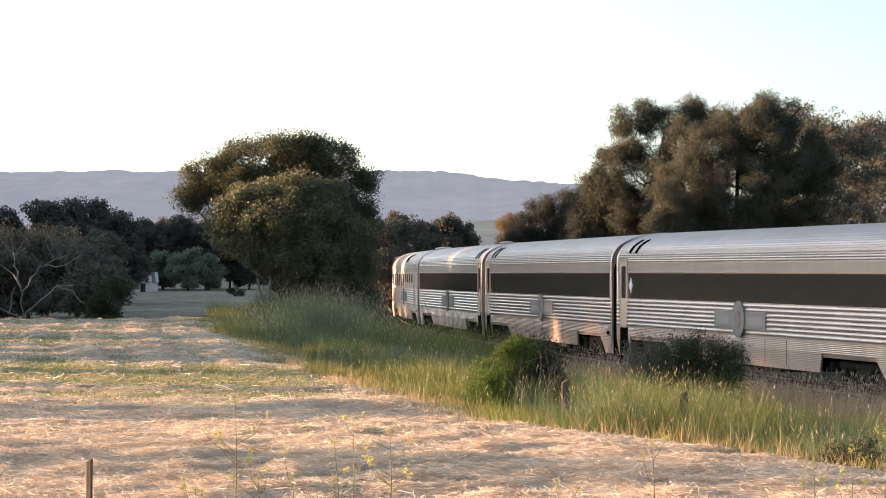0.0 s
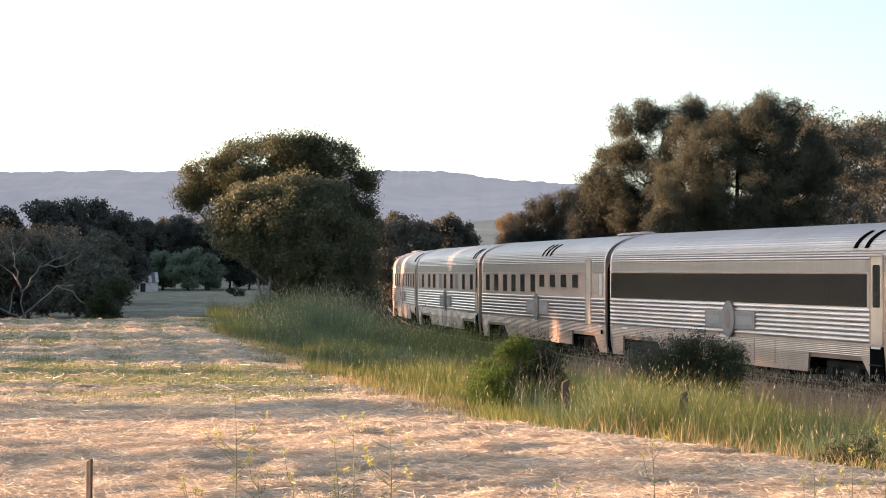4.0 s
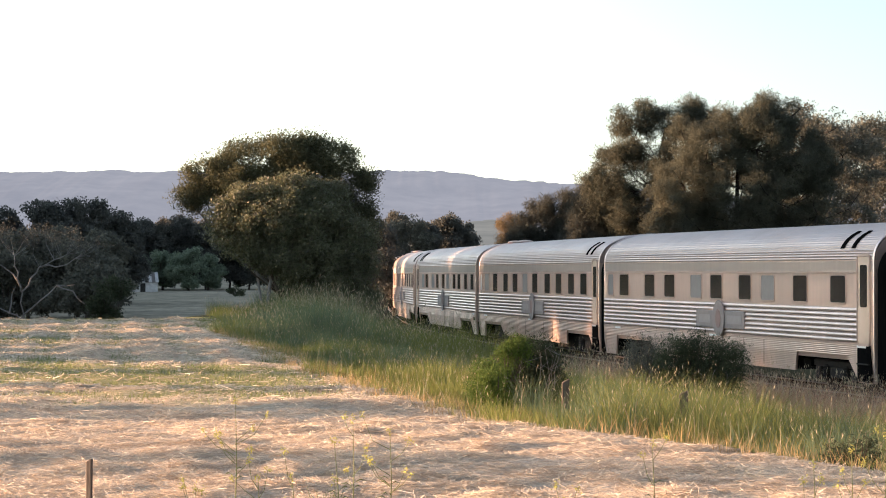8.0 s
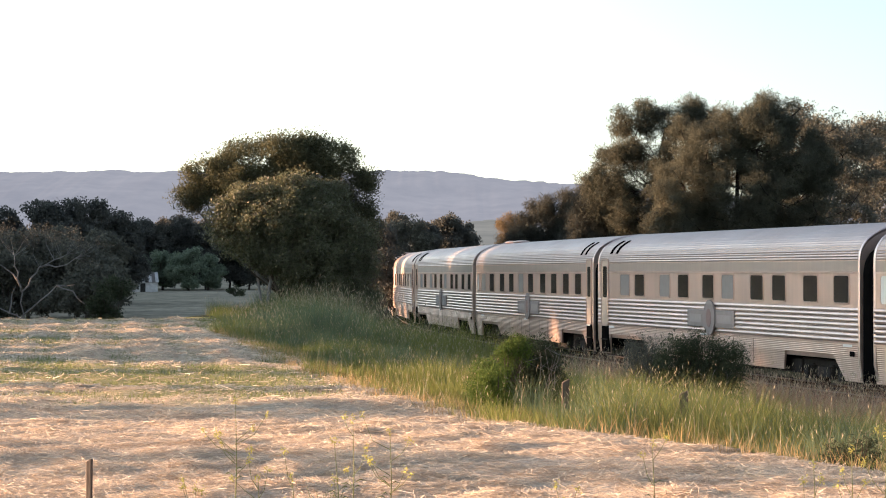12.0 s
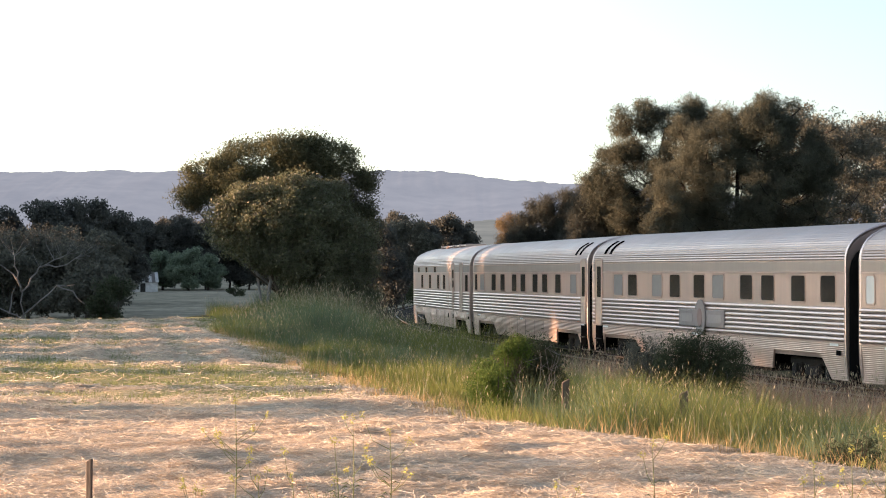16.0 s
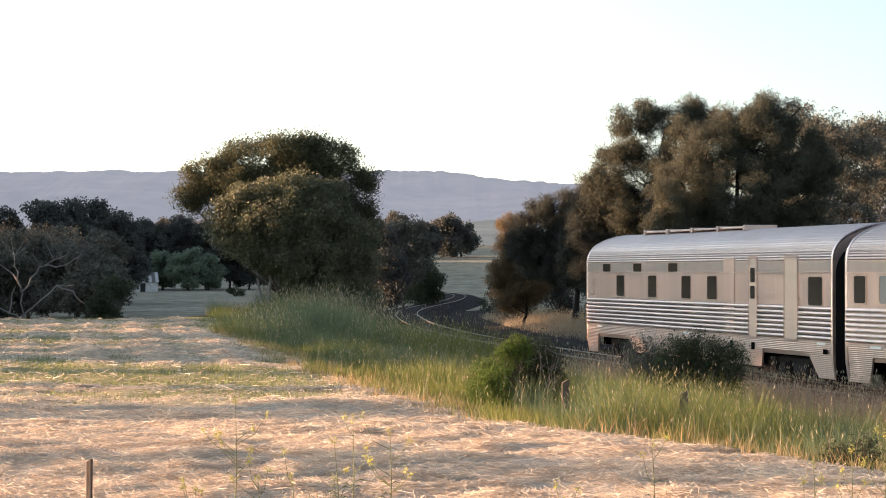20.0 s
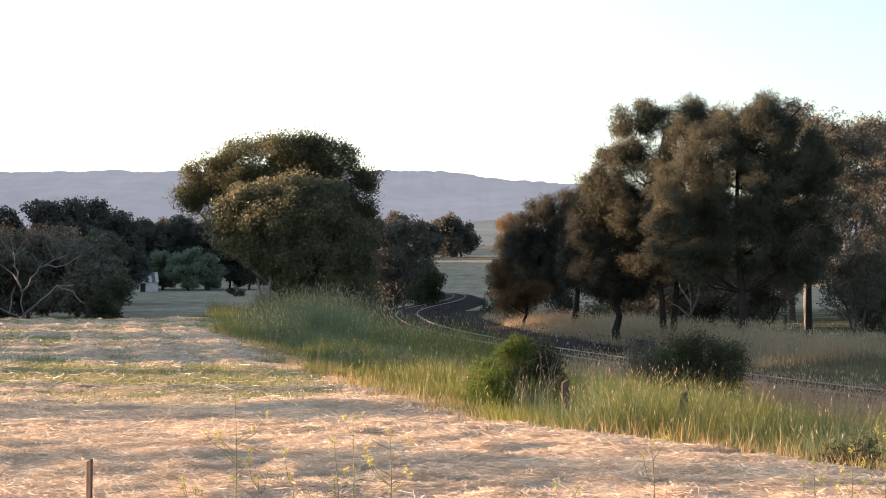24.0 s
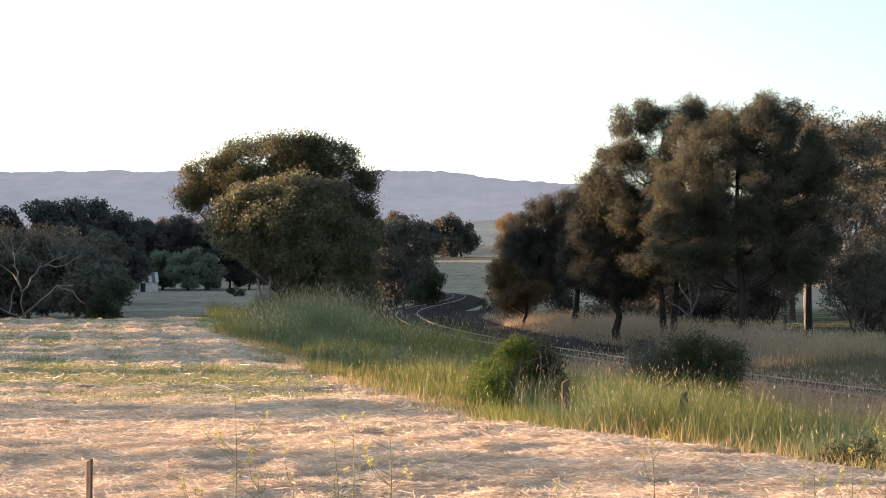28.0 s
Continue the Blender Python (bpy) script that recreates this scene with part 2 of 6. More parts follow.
def tubes(segments, n=6):
    """Tapered limbs: rows of (a, b, ra, rb) to arrays."""
    vs, fs = [], []
    for a, b, ra, rb in segments:
        a, b = np.array(a), np.array(b)
        d = b - a
        d = d / (np.linalg.norm(d) + 1e-9)
        u = np.cross(d, (0.31, 0.93, 0.2))
        u /= np.linalg.norm(u)
        w = np.cross(d, u)
        k = len(vs)
        for c, r in ((a - d * ra * 0.3, ra), (b + d * rb * 0.3, rb)):
            for i in range(n):
                t = 2 * math.pi * i / n
                vs.append(c + r * (u * math.cos(t) + w * math.sin(t)))
        for i in range(n):
            j = (i + 1) % n
            fs += [k + i, k + j, k + n + j, k + n + i]
    return np.array(vs), fs


def smooth01(a, lo, hi):
    t = np.clip((a - lo) / (hi - lo), 0, 1)
    return t * t * (3 - 2 * t)


def hash_noise(x, y, scale, seed=0):
    """Smooth value noise for arrays."""
    x, y = np.asarray(x, float) / scale, np.asarray(y, float) / scale
    xi, yi = np.floor(x), np.floor(y)
    xf, yf = x - xi, y - yi
    xf, yf = xf * xf * (3 - 2 * xf), yf * yf * (3 - 2 * yf)

    def h(a, b):
        v = np.sin(a * 127.1 + b * 311.7 + seed * 74.7) * 43758.5453
        return v - np.floor(v)
    return (h(xi, yi) * (1 - xf) + h(xi + 1, yi) * xf) * (1 - yf) + (h(xi, yi + 1) * (1 - xf) + h(xi + 1, yi + 1) * xf) * yf


# ---------------------------------------------------------------- the line: an arc-length curve, s grows in the direction of travel
BEND_S = np.array([-330, -320, -270, -240, -210, -180, -150, -120, -90, -60, -20, 20, 60, 130, 420])
BEND_K = np.array([-.0029, -.0029, -.0014, -.0003, -.0007, -.0005, .0008, .0021, .0008, .0021, .0013, .0044, .0044, 0, 0])
_s = np.arange(-330, 421, 1.0)
_th = np.concatenate(([0], np.cumsum(np.interp(_s[:-1] + 0.5, BEND_S, BEND_K))))
_th = _th - np.interp(0, _s, _th) + 0.19243
_x = np.concatenate(([0], np.cumsum(np.sin((_th[:-1] + _th[1:]) / 2))))
_y = np.concatenate(([0], np.cumsum(-np.cos((_th[:-1] + _th[1:]) / 2))))
LINE_X = _x - np.interp(0, _s, _x) + 6.40 + 1.48 * np.cos(_th)
LINE_Y = _y - np.interp(0, _s, _y) + 73.22 + 1.48 * np.sin(_th)
LINE_Z = 0.00164 * np.minimum(_s, 0)
LINE_TH = _th


def line_at(s, off=0.0):
    """Place and heading on the line; off: metres to the far side."""
    th = np.interp(s, _s, LINE_TH)
    return (np.interp(s, _s, LINE_X) + off * np.cos(th), np.interp(s, _s, LINE_Y) + off * np.sin(th), np.interp(s, _s, LINE_Z), th)


def line_offset(x, y):
    """Signed distance from the line (positive on the camera's side), and the rail's height there."""
    x, y = np.asarray(x, float).ravel(), np.asarray(y, float).ravel()
    n, z, ss = np.empty(len(x)), np.empty(len(x)), np.empty(len(x))
    for i in range(0, len(x), 4000):
        dx, dy = x[i:i + 4000, None] - LINE_X[None, ::2], y[i:i + 4000, None] - LINE_Y[None, ::2]
        j = np.argmin(dx * dx + dy * dy, axis=1)
        r = np.arange(len(j))
        c, s = np.cos(LINE_TH[::2][j]), np.sin(LINE_TH[::2][j])
        n[i:i + 4000] = -(dx[r, j] * c + dy[r, j] * s)
        dist = np.sqrt(dx[r, j] ** 2 + dy[r, j] ** 2)
        n[i:i + 4000] = np.where(n[i:i + 4000] < 0, -dist, dist)
        z[i:i + 4000], ss[i:i + 4000] = LINE_Z[::2][j], _s[::2][j]
    return n, z, ss


FIELD_Z = 1.34


def field_edge(y):
    """How far from the line the mown field begins."""
    return np.interp(y, [0, 20, 27, 31, 33.5, 40, 47, 56, 68, 84, 110], [19.3, 19.4, 19.6, 19.1, 18.8, 17.7, 16.7, 15.5, 14.4, 13.0, 11.0])


def height(x, y):
    """The lie of the land."""
    x, y = np.asarray(x, float), np.asarray(y, float)
    shape = x.shape
    x, y = x.ravel(), y.ravel()
    n, rz, _ = line_offset(x, y)
    low = rz - 0.55
    edge = field_edge(y)
    up = np.clip((n - 3.4) / (edge - 3.1), 0, 1) ** 1.2
    crest = np.interp(x, [-9, -6], [80, 118])
    down = smooth01(y, crest, crest + np.interp(x, [-9, -6], [75, 90]))
    far = -2.0 + np.clip(y - 257, -300, 420) * 0.0052
    far = far + np.clip(y - 640, 0, 1600) * 0.020
    left = FIELD_Z * (1 - down) + far * down
    left = left + 0.05 * (hash_noise(x, y, 6.0, 3) - 0.5) * (n > edge)
    near = low + (left - low) * up
    right_far = low + 0.45 * smooth01(-n, 3.5, 9) + np.clip(y - 425, 0, 330) * 0.0245 + np.clip(y - 755, 0, 1400) * 0.012
    z = np.where(n > 0, near, right_far)
    z = np.where(y > 560, z + 0.5 * (hash_noise(x, y, 60, 5) - 0.5), z)
    return z.reshape(shape)


def ground_z(x, y):
    return float(height(np.array([x]), np.array([y]))[0])


# ---------------------------------------------------------------- ground sheet
def rows_over(lo, hi, first, grow):
    out, v, st = [lo], lo, first
    while v < hi:
        v += st
        st *= grow
        out.append(min(v, hi))
    return out


def swath(x, y):
    """Thickness of the cut hay: torn bands across the near headland, rows running away farther off, heaped in small clumps."""
    band = np.clip(hash_noise(x * 0.30 - y * 0.06, y + 0.30 * x, 1.7, 11) * 1.35 - 0.30, 0, 1)
    across = (x + 0.137 * y + 0.5 * (hash_noise(x, y * 0.4, 2.5, 15) - 0.5)) / 1.28
    rows = (0.5 + 0.5 * np.cos(2 * np.pi * across)) ** 1.5
    far = smooth01(y, 36, 43)
    body = band * (1 - far) + rows * far
    heap = hash_noise(x, y * 0.8, 1.1, 14) * (1 - far) + hash_noise(x + 0.137 * y, y * 0.14, 1.1, 14) * far
    clump = hash_noise(x, y, 0.40, 12) * (1 - far) + hash_noise(x + 0.137 * y, y * 0.22, 0.40, 12) * far
    fine = hash_noise(x, y * 1.3, 0.16, 13)
    return (0.42 - 0.34 * far + (0.58 + 0.5 * far) * body) * (0.35 + 0.65 * heap) * (0.12 + 0.88 * clump * clump * 1.5) * (0.6 + 0.4 * fine) * 1.7


def hay_relief(x, y):
    return (0.065 - 0.02 * smooth01(y, 50, 70)) * swath(x, y) + 0.035 * hash_noise(x, y, 0.3, 4)


def regrowth(x, y):
    """Where the mown field greens again: two broad patches, ragged at their edges."""
    return hash_noise(x, y * 0.5, 2.2, 21) * 0.6 + 0.4 * hash_noise(x, y, 0.7, 22) + 0.68 * np.exp(-((x + 5.6) / 1.9) ** 2 - ((y - 38.6) / 6.0) ** 2) + 0.5 * np.exp(-((x + 2.9) / 1.0) ** 2 - ((y - 38.5) / 5) ** 2)


def build_ground():
    ys = [-900, -500, -300, -200, -120, -60, -20, 0, 10] + rows_over(14, 86, 0.16, 1.0035) + rows_over(87, 420, 1.0, 1.012)[1:] + rows_over(430, 4600, 14, 1.09)[1:]
    half = rows_over(0, 16, 0.16, 1.004) + rows_over(16.4, 70, 0.5, 1.03)[1:] + rows_over(74, 2600, 6, 1.16)[1:]
    xs = [-v for v in half[:0:-1]] + half
    gx, gy = np.meshgrid(np.array(xs), np.array(ys))
    gz = height(gx, gy)
    n, _, _ = line_offset(gx, gy)
    n = n.reshape(gx.shape)
    on_field = (n > field_edge(gy)) & (gy > 12) & (gy < 86)
    gz = gz + np.where(on_field, hay_relief(gx, gy), 0.05 * (hash_noise(gx, gy, 0.8, 6) - 0.5) * (abs(n) > 3.6) * (gy < 200))
    r, c = gx.shape
    idx = np.arange(r * c).reshape(r, c)
    loops = np.stack([idx[:-1, :-1], idx[:-1, 1:], idx[1:, 1:], idx[1:, :-1]], -1).ravel()
    m, nt, b = shader("field_and_meadow_soil", 1.0, 0, 0.0)
    tc = nt.nodes.new("ShaderNodeTexCoord")
    hayfine = noise_tex(nt, 9.0, 6, "Object", (0.5, 1.0, 1.0), 0.75)
    strand = noise_tex(nt, 34.0, 4, "Object", (0.35, 1.0, 1.0), 0.8)
    haybroad = noise_tex(nt, 0.55, 4, "Object", (0.35, 1.0, 1.0))
    hay = mixed(nt, 0.5, ramp(nt, hayfine, [(0.25, (0.36, 0.29, 0.22)), (0.5, (0.57, 0.465, 0.36)), (0.75, (0.73, 0.61, 0.48))]), ramp(nt, haybroad, [(0.3, (0.39, 0.32, 0.25)), (0.65, (0.64, 0.525, 0.40))]))
    hay = mixed(nt, 0.45, hay, ramp(nt, strand, [(0.37, (0.24, 0.195, 0.15)), (0.5, (0.57, 0.47, 0.37)), (0.62, (0.86, 0.74, 0.60))]))
    regrow = mixed(nt, ramp(nt, hayfine, [(0.35, (0.2,) * 3), (0.6, (0.8,) * 3)]), (0.19, 0.205, 0.075), (0.34, 0.30, 0.16))
    att = nt.nodes.new("ShaderNodeVertexColor")
    att.layer_name = "cover"
    sep = nt.nodes.new("ShaderNodeSeparateColor")
    nt.links.new(att.outputs[0], sep.inputs[0])
    field = mixed(nt, sep.outputs[1], hay, regrow)
    meadow = ramp(nt, noise_tex(nt, 0.35, 6), [(0.3, (0.055, 0.06, 0.034)), (0.5, (0.12, 0.115, 0.07)), (0.7, (0.20, 0.175, 0.11))])
    paddock = ramp(nt, noise_tex(nt, 0.08, 7), [(0.35, (0.23, 0.205, 0.15)), (0.6, (0.37, 0.33, 0.245))])
    paddock = mixed(nt, 0.5, paddock, ramp(nt, noise_tex(nt, 0.9, 6, "Object", (0.5, 0.16, 1.0), 0.7), [(0.35, (0.13, 0.12, 0.085)), (0.65, (0.42, 0.375, 0.28))]))
    c1 = mixed(nt, sep.outputs[0], meadow, field)
    c2 = mixed(nt, sep.outputs[2], c1, paddock)
    nt.links.new(c2, b.inputs["Base Color"])
    bump(nt, b, mixed(nt, 0.35, hayfine, strand), 1.0, 0.06)
    ob = from_arrays("ground", np.stack([gx, gy, gz], -1).reshape(-1, 3), loops, 4, m, None, True)
    col = ob.data.color_attributes.new("cover", "FLOAT_COLOR", "POINT")
    green = 0.85 * smooth01(regrowth(gx, gy), 0.66, 0.95) * smooth01(gy, 27, 33)
    green = np.maximum(green, 0.5 * smooth01(gy, 38, 46) * (0.5 - 0.5 * np.cos(2 * np.pi * (gx + 0.137 * gy) / 1.28)))
    green = np.maximum(green, smooth01(gy, 74, 80))
    pad = smooth01(gy, 190, 230)
    data = np.stack([on_field.astype(float), green, pad, np.ones_like(pad)], -1)
    col.data.foreach_set("color", data.astype(np.float32).ravel())
    return tagged(ob, "mown hay field falling to a grassy railway verge and paddocks", "ground", "", "structure")


build_ground()


# ---------------------------------------------------------------- ballast, sleepers, rails
def swept(name, section, s0, s1, step, material, label=""):
    """A section of (offset to the far side, height) pulled along the line."""
    ss = np.arange(s0, s1 + 0.1, step)
    vs = []
    for off, z in section:
        x, y, lz, _ = line_at(ss, off)
        vs.append(np.stack([x, y, lz + z], -1))
    v = np.stack(vs, 1)
    r, c = v.shape[:2]
    idx = np.arange(r * c).reshape(r, c)
    loops = np.stack([idx[:-1, :-1], idx[1:, :-1], idx[1:, 1:], idx[:-1, 1:]], -1).ravel()
    return from_arrays(name, v.reshape(-1, 3), loops, 4, material)


tagged(swept("ballast", [(-3.3, -0.62), (-2.0, -0.14), (-1.3, -0.09), (0, -0.10), (1.3, -0.09), (2.0, -0.14), (3.4, -0.64)], -328, 400, 1.0, BALLAST), "dark crushed stone ballast bed under the track", "ballast", "", "structure")
APRON = [(o, -0.55 + 0.45 * float(smooth01(np.array(o), 3.5, 9)) + 0.16) for o in (3.0, 3.8, 4.6, 5.4, 6.2, 7.0)] + [(7.6, -0.9)]
tagged(swept("gravel_apron", APRON, -150, -34, 1.0, BALLAST), "dark bare gravel beside the track in the bend", "gravel", "", "structure")
HEAD = [(-0.036, -0.03), (-0.036, -0.006), (-0.028, 0.0), (0.028, 0.0), (0.036, -0.006), (0.036, -0.03)]
WEB = [(-0.012, -0.035), (-0.012, -0.13), (-0.07, -0.15), (0.07, -0.15), (0.012, -0.13), (0.012, -0.035)]
for gauge_side in (-0.753, 0.753):
    rail = swept("rail", [(o + gauge_side, z) for o, z in HEAD], -328, 400, 1.0, RAIL)
    tagged(rail, "bright-worn steel rail on concrete sleepers", "rail", "rails of the track", "structure")
    web = swept("rail_web", [(o + gauge_side, z) for o, z in WEB], -328, 400, 1.0, RAIL_RUST)
    web.parent = rail


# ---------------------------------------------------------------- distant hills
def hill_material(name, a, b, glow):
    """Forest seen through miles of evening air, haze put into colour and glow."""
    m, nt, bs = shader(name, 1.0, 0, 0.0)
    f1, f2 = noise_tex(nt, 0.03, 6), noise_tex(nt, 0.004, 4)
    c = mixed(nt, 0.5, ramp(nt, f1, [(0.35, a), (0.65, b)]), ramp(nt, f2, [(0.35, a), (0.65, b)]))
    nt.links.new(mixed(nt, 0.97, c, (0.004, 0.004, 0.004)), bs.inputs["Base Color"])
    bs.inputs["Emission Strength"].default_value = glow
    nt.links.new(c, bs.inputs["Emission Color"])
    return m


def build_hills():
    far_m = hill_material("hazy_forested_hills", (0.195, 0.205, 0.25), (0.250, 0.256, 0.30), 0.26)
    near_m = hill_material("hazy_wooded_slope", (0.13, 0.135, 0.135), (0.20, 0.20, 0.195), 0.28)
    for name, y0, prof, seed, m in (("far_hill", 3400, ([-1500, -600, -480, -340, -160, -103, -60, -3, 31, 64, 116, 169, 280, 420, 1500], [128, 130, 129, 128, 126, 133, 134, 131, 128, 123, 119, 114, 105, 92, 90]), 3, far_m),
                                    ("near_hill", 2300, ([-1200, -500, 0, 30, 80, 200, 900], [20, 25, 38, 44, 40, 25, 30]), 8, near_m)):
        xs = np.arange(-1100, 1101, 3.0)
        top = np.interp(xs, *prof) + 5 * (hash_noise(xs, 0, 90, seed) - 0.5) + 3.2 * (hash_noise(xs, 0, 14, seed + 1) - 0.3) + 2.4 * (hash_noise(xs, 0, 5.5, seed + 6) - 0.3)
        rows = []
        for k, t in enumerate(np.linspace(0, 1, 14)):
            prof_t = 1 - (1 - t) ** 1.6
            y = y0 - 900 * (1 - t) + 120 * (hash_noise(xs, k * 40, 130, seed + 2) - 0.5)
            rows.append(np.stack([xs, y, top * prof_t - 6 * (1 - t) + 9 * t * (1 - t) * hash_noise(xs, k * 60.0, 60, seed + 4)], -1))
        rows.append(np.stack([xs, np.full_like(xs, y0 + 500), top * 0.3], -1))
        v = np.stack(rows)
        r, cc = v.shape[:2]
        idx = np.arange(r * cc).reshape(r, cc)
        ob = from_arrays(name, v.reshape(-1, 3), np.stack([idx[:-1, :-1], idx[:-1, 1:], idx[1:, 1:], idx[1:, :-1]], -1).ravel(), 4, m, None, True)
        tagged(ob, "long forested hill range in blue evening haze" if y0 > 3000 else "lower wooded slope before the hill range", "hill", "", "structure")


build_hills()


def build_shade_ridge():
    """An unseen wooded ridge, added off to the west to shade the far slopes."""
    ys = np.arange(790, 3001, 26.0)
    rows = []
    for off, up in ((-190, -0.05), (-130, 0.35), (-70, 0.8), (0, 1.0), (60, 0.75), (100, 0.3), (130, -0.05)):
        taper = smooth01(ys, 780, 860) * 0.35 + 0.65
        x = -745 + off + 25 * (hash_noise(ys, off, 170, 51) - 0.5)
        rows.append(np.stack([x, ys, up * (104 * taper + 10 * hash_noise(ys, off, 45, 52))], -1))
    v = np.stack(rows)
    r, c = v.shape[:2]
    idx = np.arange(r * c).reshape(r, c)
    ob = from_arrays("shade_ridge", v.reshape(-1, 3), np.stack([idx[:-1, :-1], idx[:-1, 1:], idx[1:, 1:], idx[1:, :-1]], -1).ravel(), 4, simple("unseen_ridge_cover", (0.04, 0.045, 0.03), (0.09, 0.09, 0.06), 0.05, 1.0), None, True)
    tagged(ob, "unseen wooded ridge added to the west for shade", "hill", "", "structure")


build_shade_ridge()


# ---------------------------------------------------------------- the train
PITCH, SPEED = 23.6, 23.6 / 2.035
HALF_W = 1.48
ROOF = [(1.48, 3.15), (1.465, 3.28), (1.43, 3.40), (1.37, 3.51), (1.28, 3.62), (1.15, 3.72), (0.99, 3.81), (0.80, 3.89), (0.58, 3.96), (0.34, 4.01), (0.12, 4.035)]
X0, X1 = -11.38, 11.38          # body ends; local x forward, the camera's side is -y


def loft(bm, pts_rows):
    rows = [[bm.verts.new(p) for p in row] for row in pts_rows]
    for a, b in zip(rows, rows[1:]):
        for i in range(len(a) - 1):
            bm.faces.new((a[i], a[i + 1], b[i + 1], b[i]))
    return bm


def arch(scale=1.0, drop=0.0):
    half = [(HALF_W, 1.24)] + ROOF
    full = [(-y, z) for y, z in half] + [(y, z) for y, z in reversed(half)]
    return [(y * scale, 1.24 + (z - 1.24) * (1 - drop)) for y, z in full]


def roof_mesh():
    """Ribbed roof: the arch with shallow longitudinal ribs."""
    bm = bmesh.new()
    half = []
    for (y0, z0), (y1, z1) in zip(ROOF, ROOF[1:]):
        for k in range(4):
            t = k / 4
            bulge = 0.012 if k % 2 else 0.0
            ny, nz = (z0 - z1), (y0 - y1)
            ln = math.hypot(ny, nz)
            half.append((y0 + (y1 - y0) * t - bulge * ny / ln, z0 + (z1 - z0) * t + bulge * nz / ln))
    half.append(ROOF[-1])
    full = [(-y, z) for y, z in half] + [(y, z) for y, z in reversed(half)]
    rows = []
    for x, sc, dr in ((X0, 0.98, 0.03), (X0 + 0.05, 0.995, 0.012), (X0 + 0.15, 1, 0.0), (X0 + 0.5, 1, 0), (X1 - 0.5, 1, 0), (X1 - 0.15, 1, 0.0), (X1 - 0.05, 0.995, 0.012), (X1, 0.98, 0.03)):
        rows.append([(x, y * sc, 3.15 + (z - 3.15) * (1 - dr * 3)) for y, z in full])
    loft(bm, rows)
    for r in (rows[0], rows[-1]):
        bm.faces.new([bm.verts.new(p) for p in r])
    for f in bm.faces:
        f.smooth = False
    return bm


def skirt_mesh(sgn, bogies, step_gap):
    """Lower skirt in one plate with slanted openings over the bogies, curving in at its foot."""
    zb, zt = 0.48, 1.24
    pts = [(X0, 0.36), (X0 + 0.25, 0.36)]
    for c in sorted(bogies):
        pts += [(c - 2.15, zb - (0.12 if c < 0 else 0)), (c - 1.85, 0.95), (c + 1.55, 0.95), (c + 2.15, zb - (0.12 if c > 0 else 0))]
    pts += [(X1 - 0.25, 0.36), (X1, 0.36), (X1, zt), (X0, zt)]
    bm = bmesh.new()
    f = bm.faces.new([bm.verts.new((x, sgn * HALF_W, z)) for x, z in pts])
    r = bmesh.ops.extrude_face_region(bm, geom=[f])
    for v in [g for g in r["geom"] if isinstance(g, bmesh.types.BMVert)]:
        v.co.y -= sgn * 0.05
    for v in bm.verts:
        if v.co.z < 0.6:
            v.co.y -= sgn * 0.07
    bmesh.ops.triangulate(bm, faces=bm.faces)
    bmesh.ops.recalc_face_normals(bm, faces=bm.faces)
    return bm


def flute_mesh(x0, x1, count=7, z0=1.25, z1=2.06, y=-HALF_W):
    """Seven half-round flutes."""
    bm = bmesh.new()
    p = (z1 - z0) / count
    prof = [(y, z0)]
    for i in range(count):
        zc = z0 + p * (i + 0.5)
        for a in range(-3, 4):
            t = a / 3 * math.pi / 2
            prof.append((y - 0.030 * math.cos(t), zc + p * 0.40 * math.sin(t)))
        prof.append((y, z0 + p * (i + 1)))
    loft(bm, [[(x, yy, z) for yy, z in prof] for x in (x1, x0)])
    for x in (x0, x1):
        bm.faces.new([bm.verts.new((x, yy, z)) for yy, z in prof])
    bmesh.ops.recalc_face_normals(bm, faces=bm.faces)
    for f in bm.faces:
        f.smooth = len(f.verts) == 4
    return bm


MESH = {}


def keep(key, bm, mat):
    if key not in MESH:
        me = bpy.data.meshes.new(key)
        b = bm()
        b.to_mesh(me)
        b.free()
        me.materials.append(mat)
        MESH[key] = me
    return MESH[key]


def put(name, key, bm, mat, m, parent, label=""):
    o = new(name, keep(key, bm, mat))
    o.parent, o.matrix_basis = parent, m
    if label:
        o["label"] = label
    return o


def rounded_rect(w, h, r, n=4):
    out = []
    for cx, cz, a0 in ((w / 2 - r, h / 2 - r, 0), (-w / 2 + r, h / 2 - r, 90), (-w / 2 + r, -h / 2 + r, 180), (w / 2 - r, -h / 2 + r, 270)):
        for k in range(n + 1):
            a = radians(a0 + 90 * k / n)
            out.append((cx + r * math.cos(a), cz + r * math.sin(a)))
    return out


def frame_mesh(w, h, rim=0.035, r=0.07, proud=0.018):
    bm = bmesh.new()
    o, i = rounded_rect(w + 2 * rim, h + 2 * rim, r + rim), rounded_rect(w, h, r)
    rings = [[bm.verts.new((x, y, z)) for x, z in ring] for ring, y in ((o, 0.0), (o, -proud), (i, -proud), (i, 0.004))]
    for a, b in zip(rings, rings[1:]):
        for k in range(len(a)):
            bm.faces.new((a[k], a[k - 1], b[k - 1], b[k]))
    bmesh.ops.recalc_face_normals(bm, faces=bm.faces)
    return bm


def pane_mesh(w, h, r=0.07, y=-0.006):
    bm = bmesh.new()
    ring = rounded_rect(w + 0.01, h + 0.01, r)
    front = [bm.verts.new((x, y, z)) for x, z in ring]
    back = [bm.verts.new((x, 0.004, z)) for x, z in ring]
    bm.faces.new(front[::-1])
    for k in range(len(front)):
        bm.faces.new((front[k - 1], front[k], back[k], back[k - 1]))
    return bm


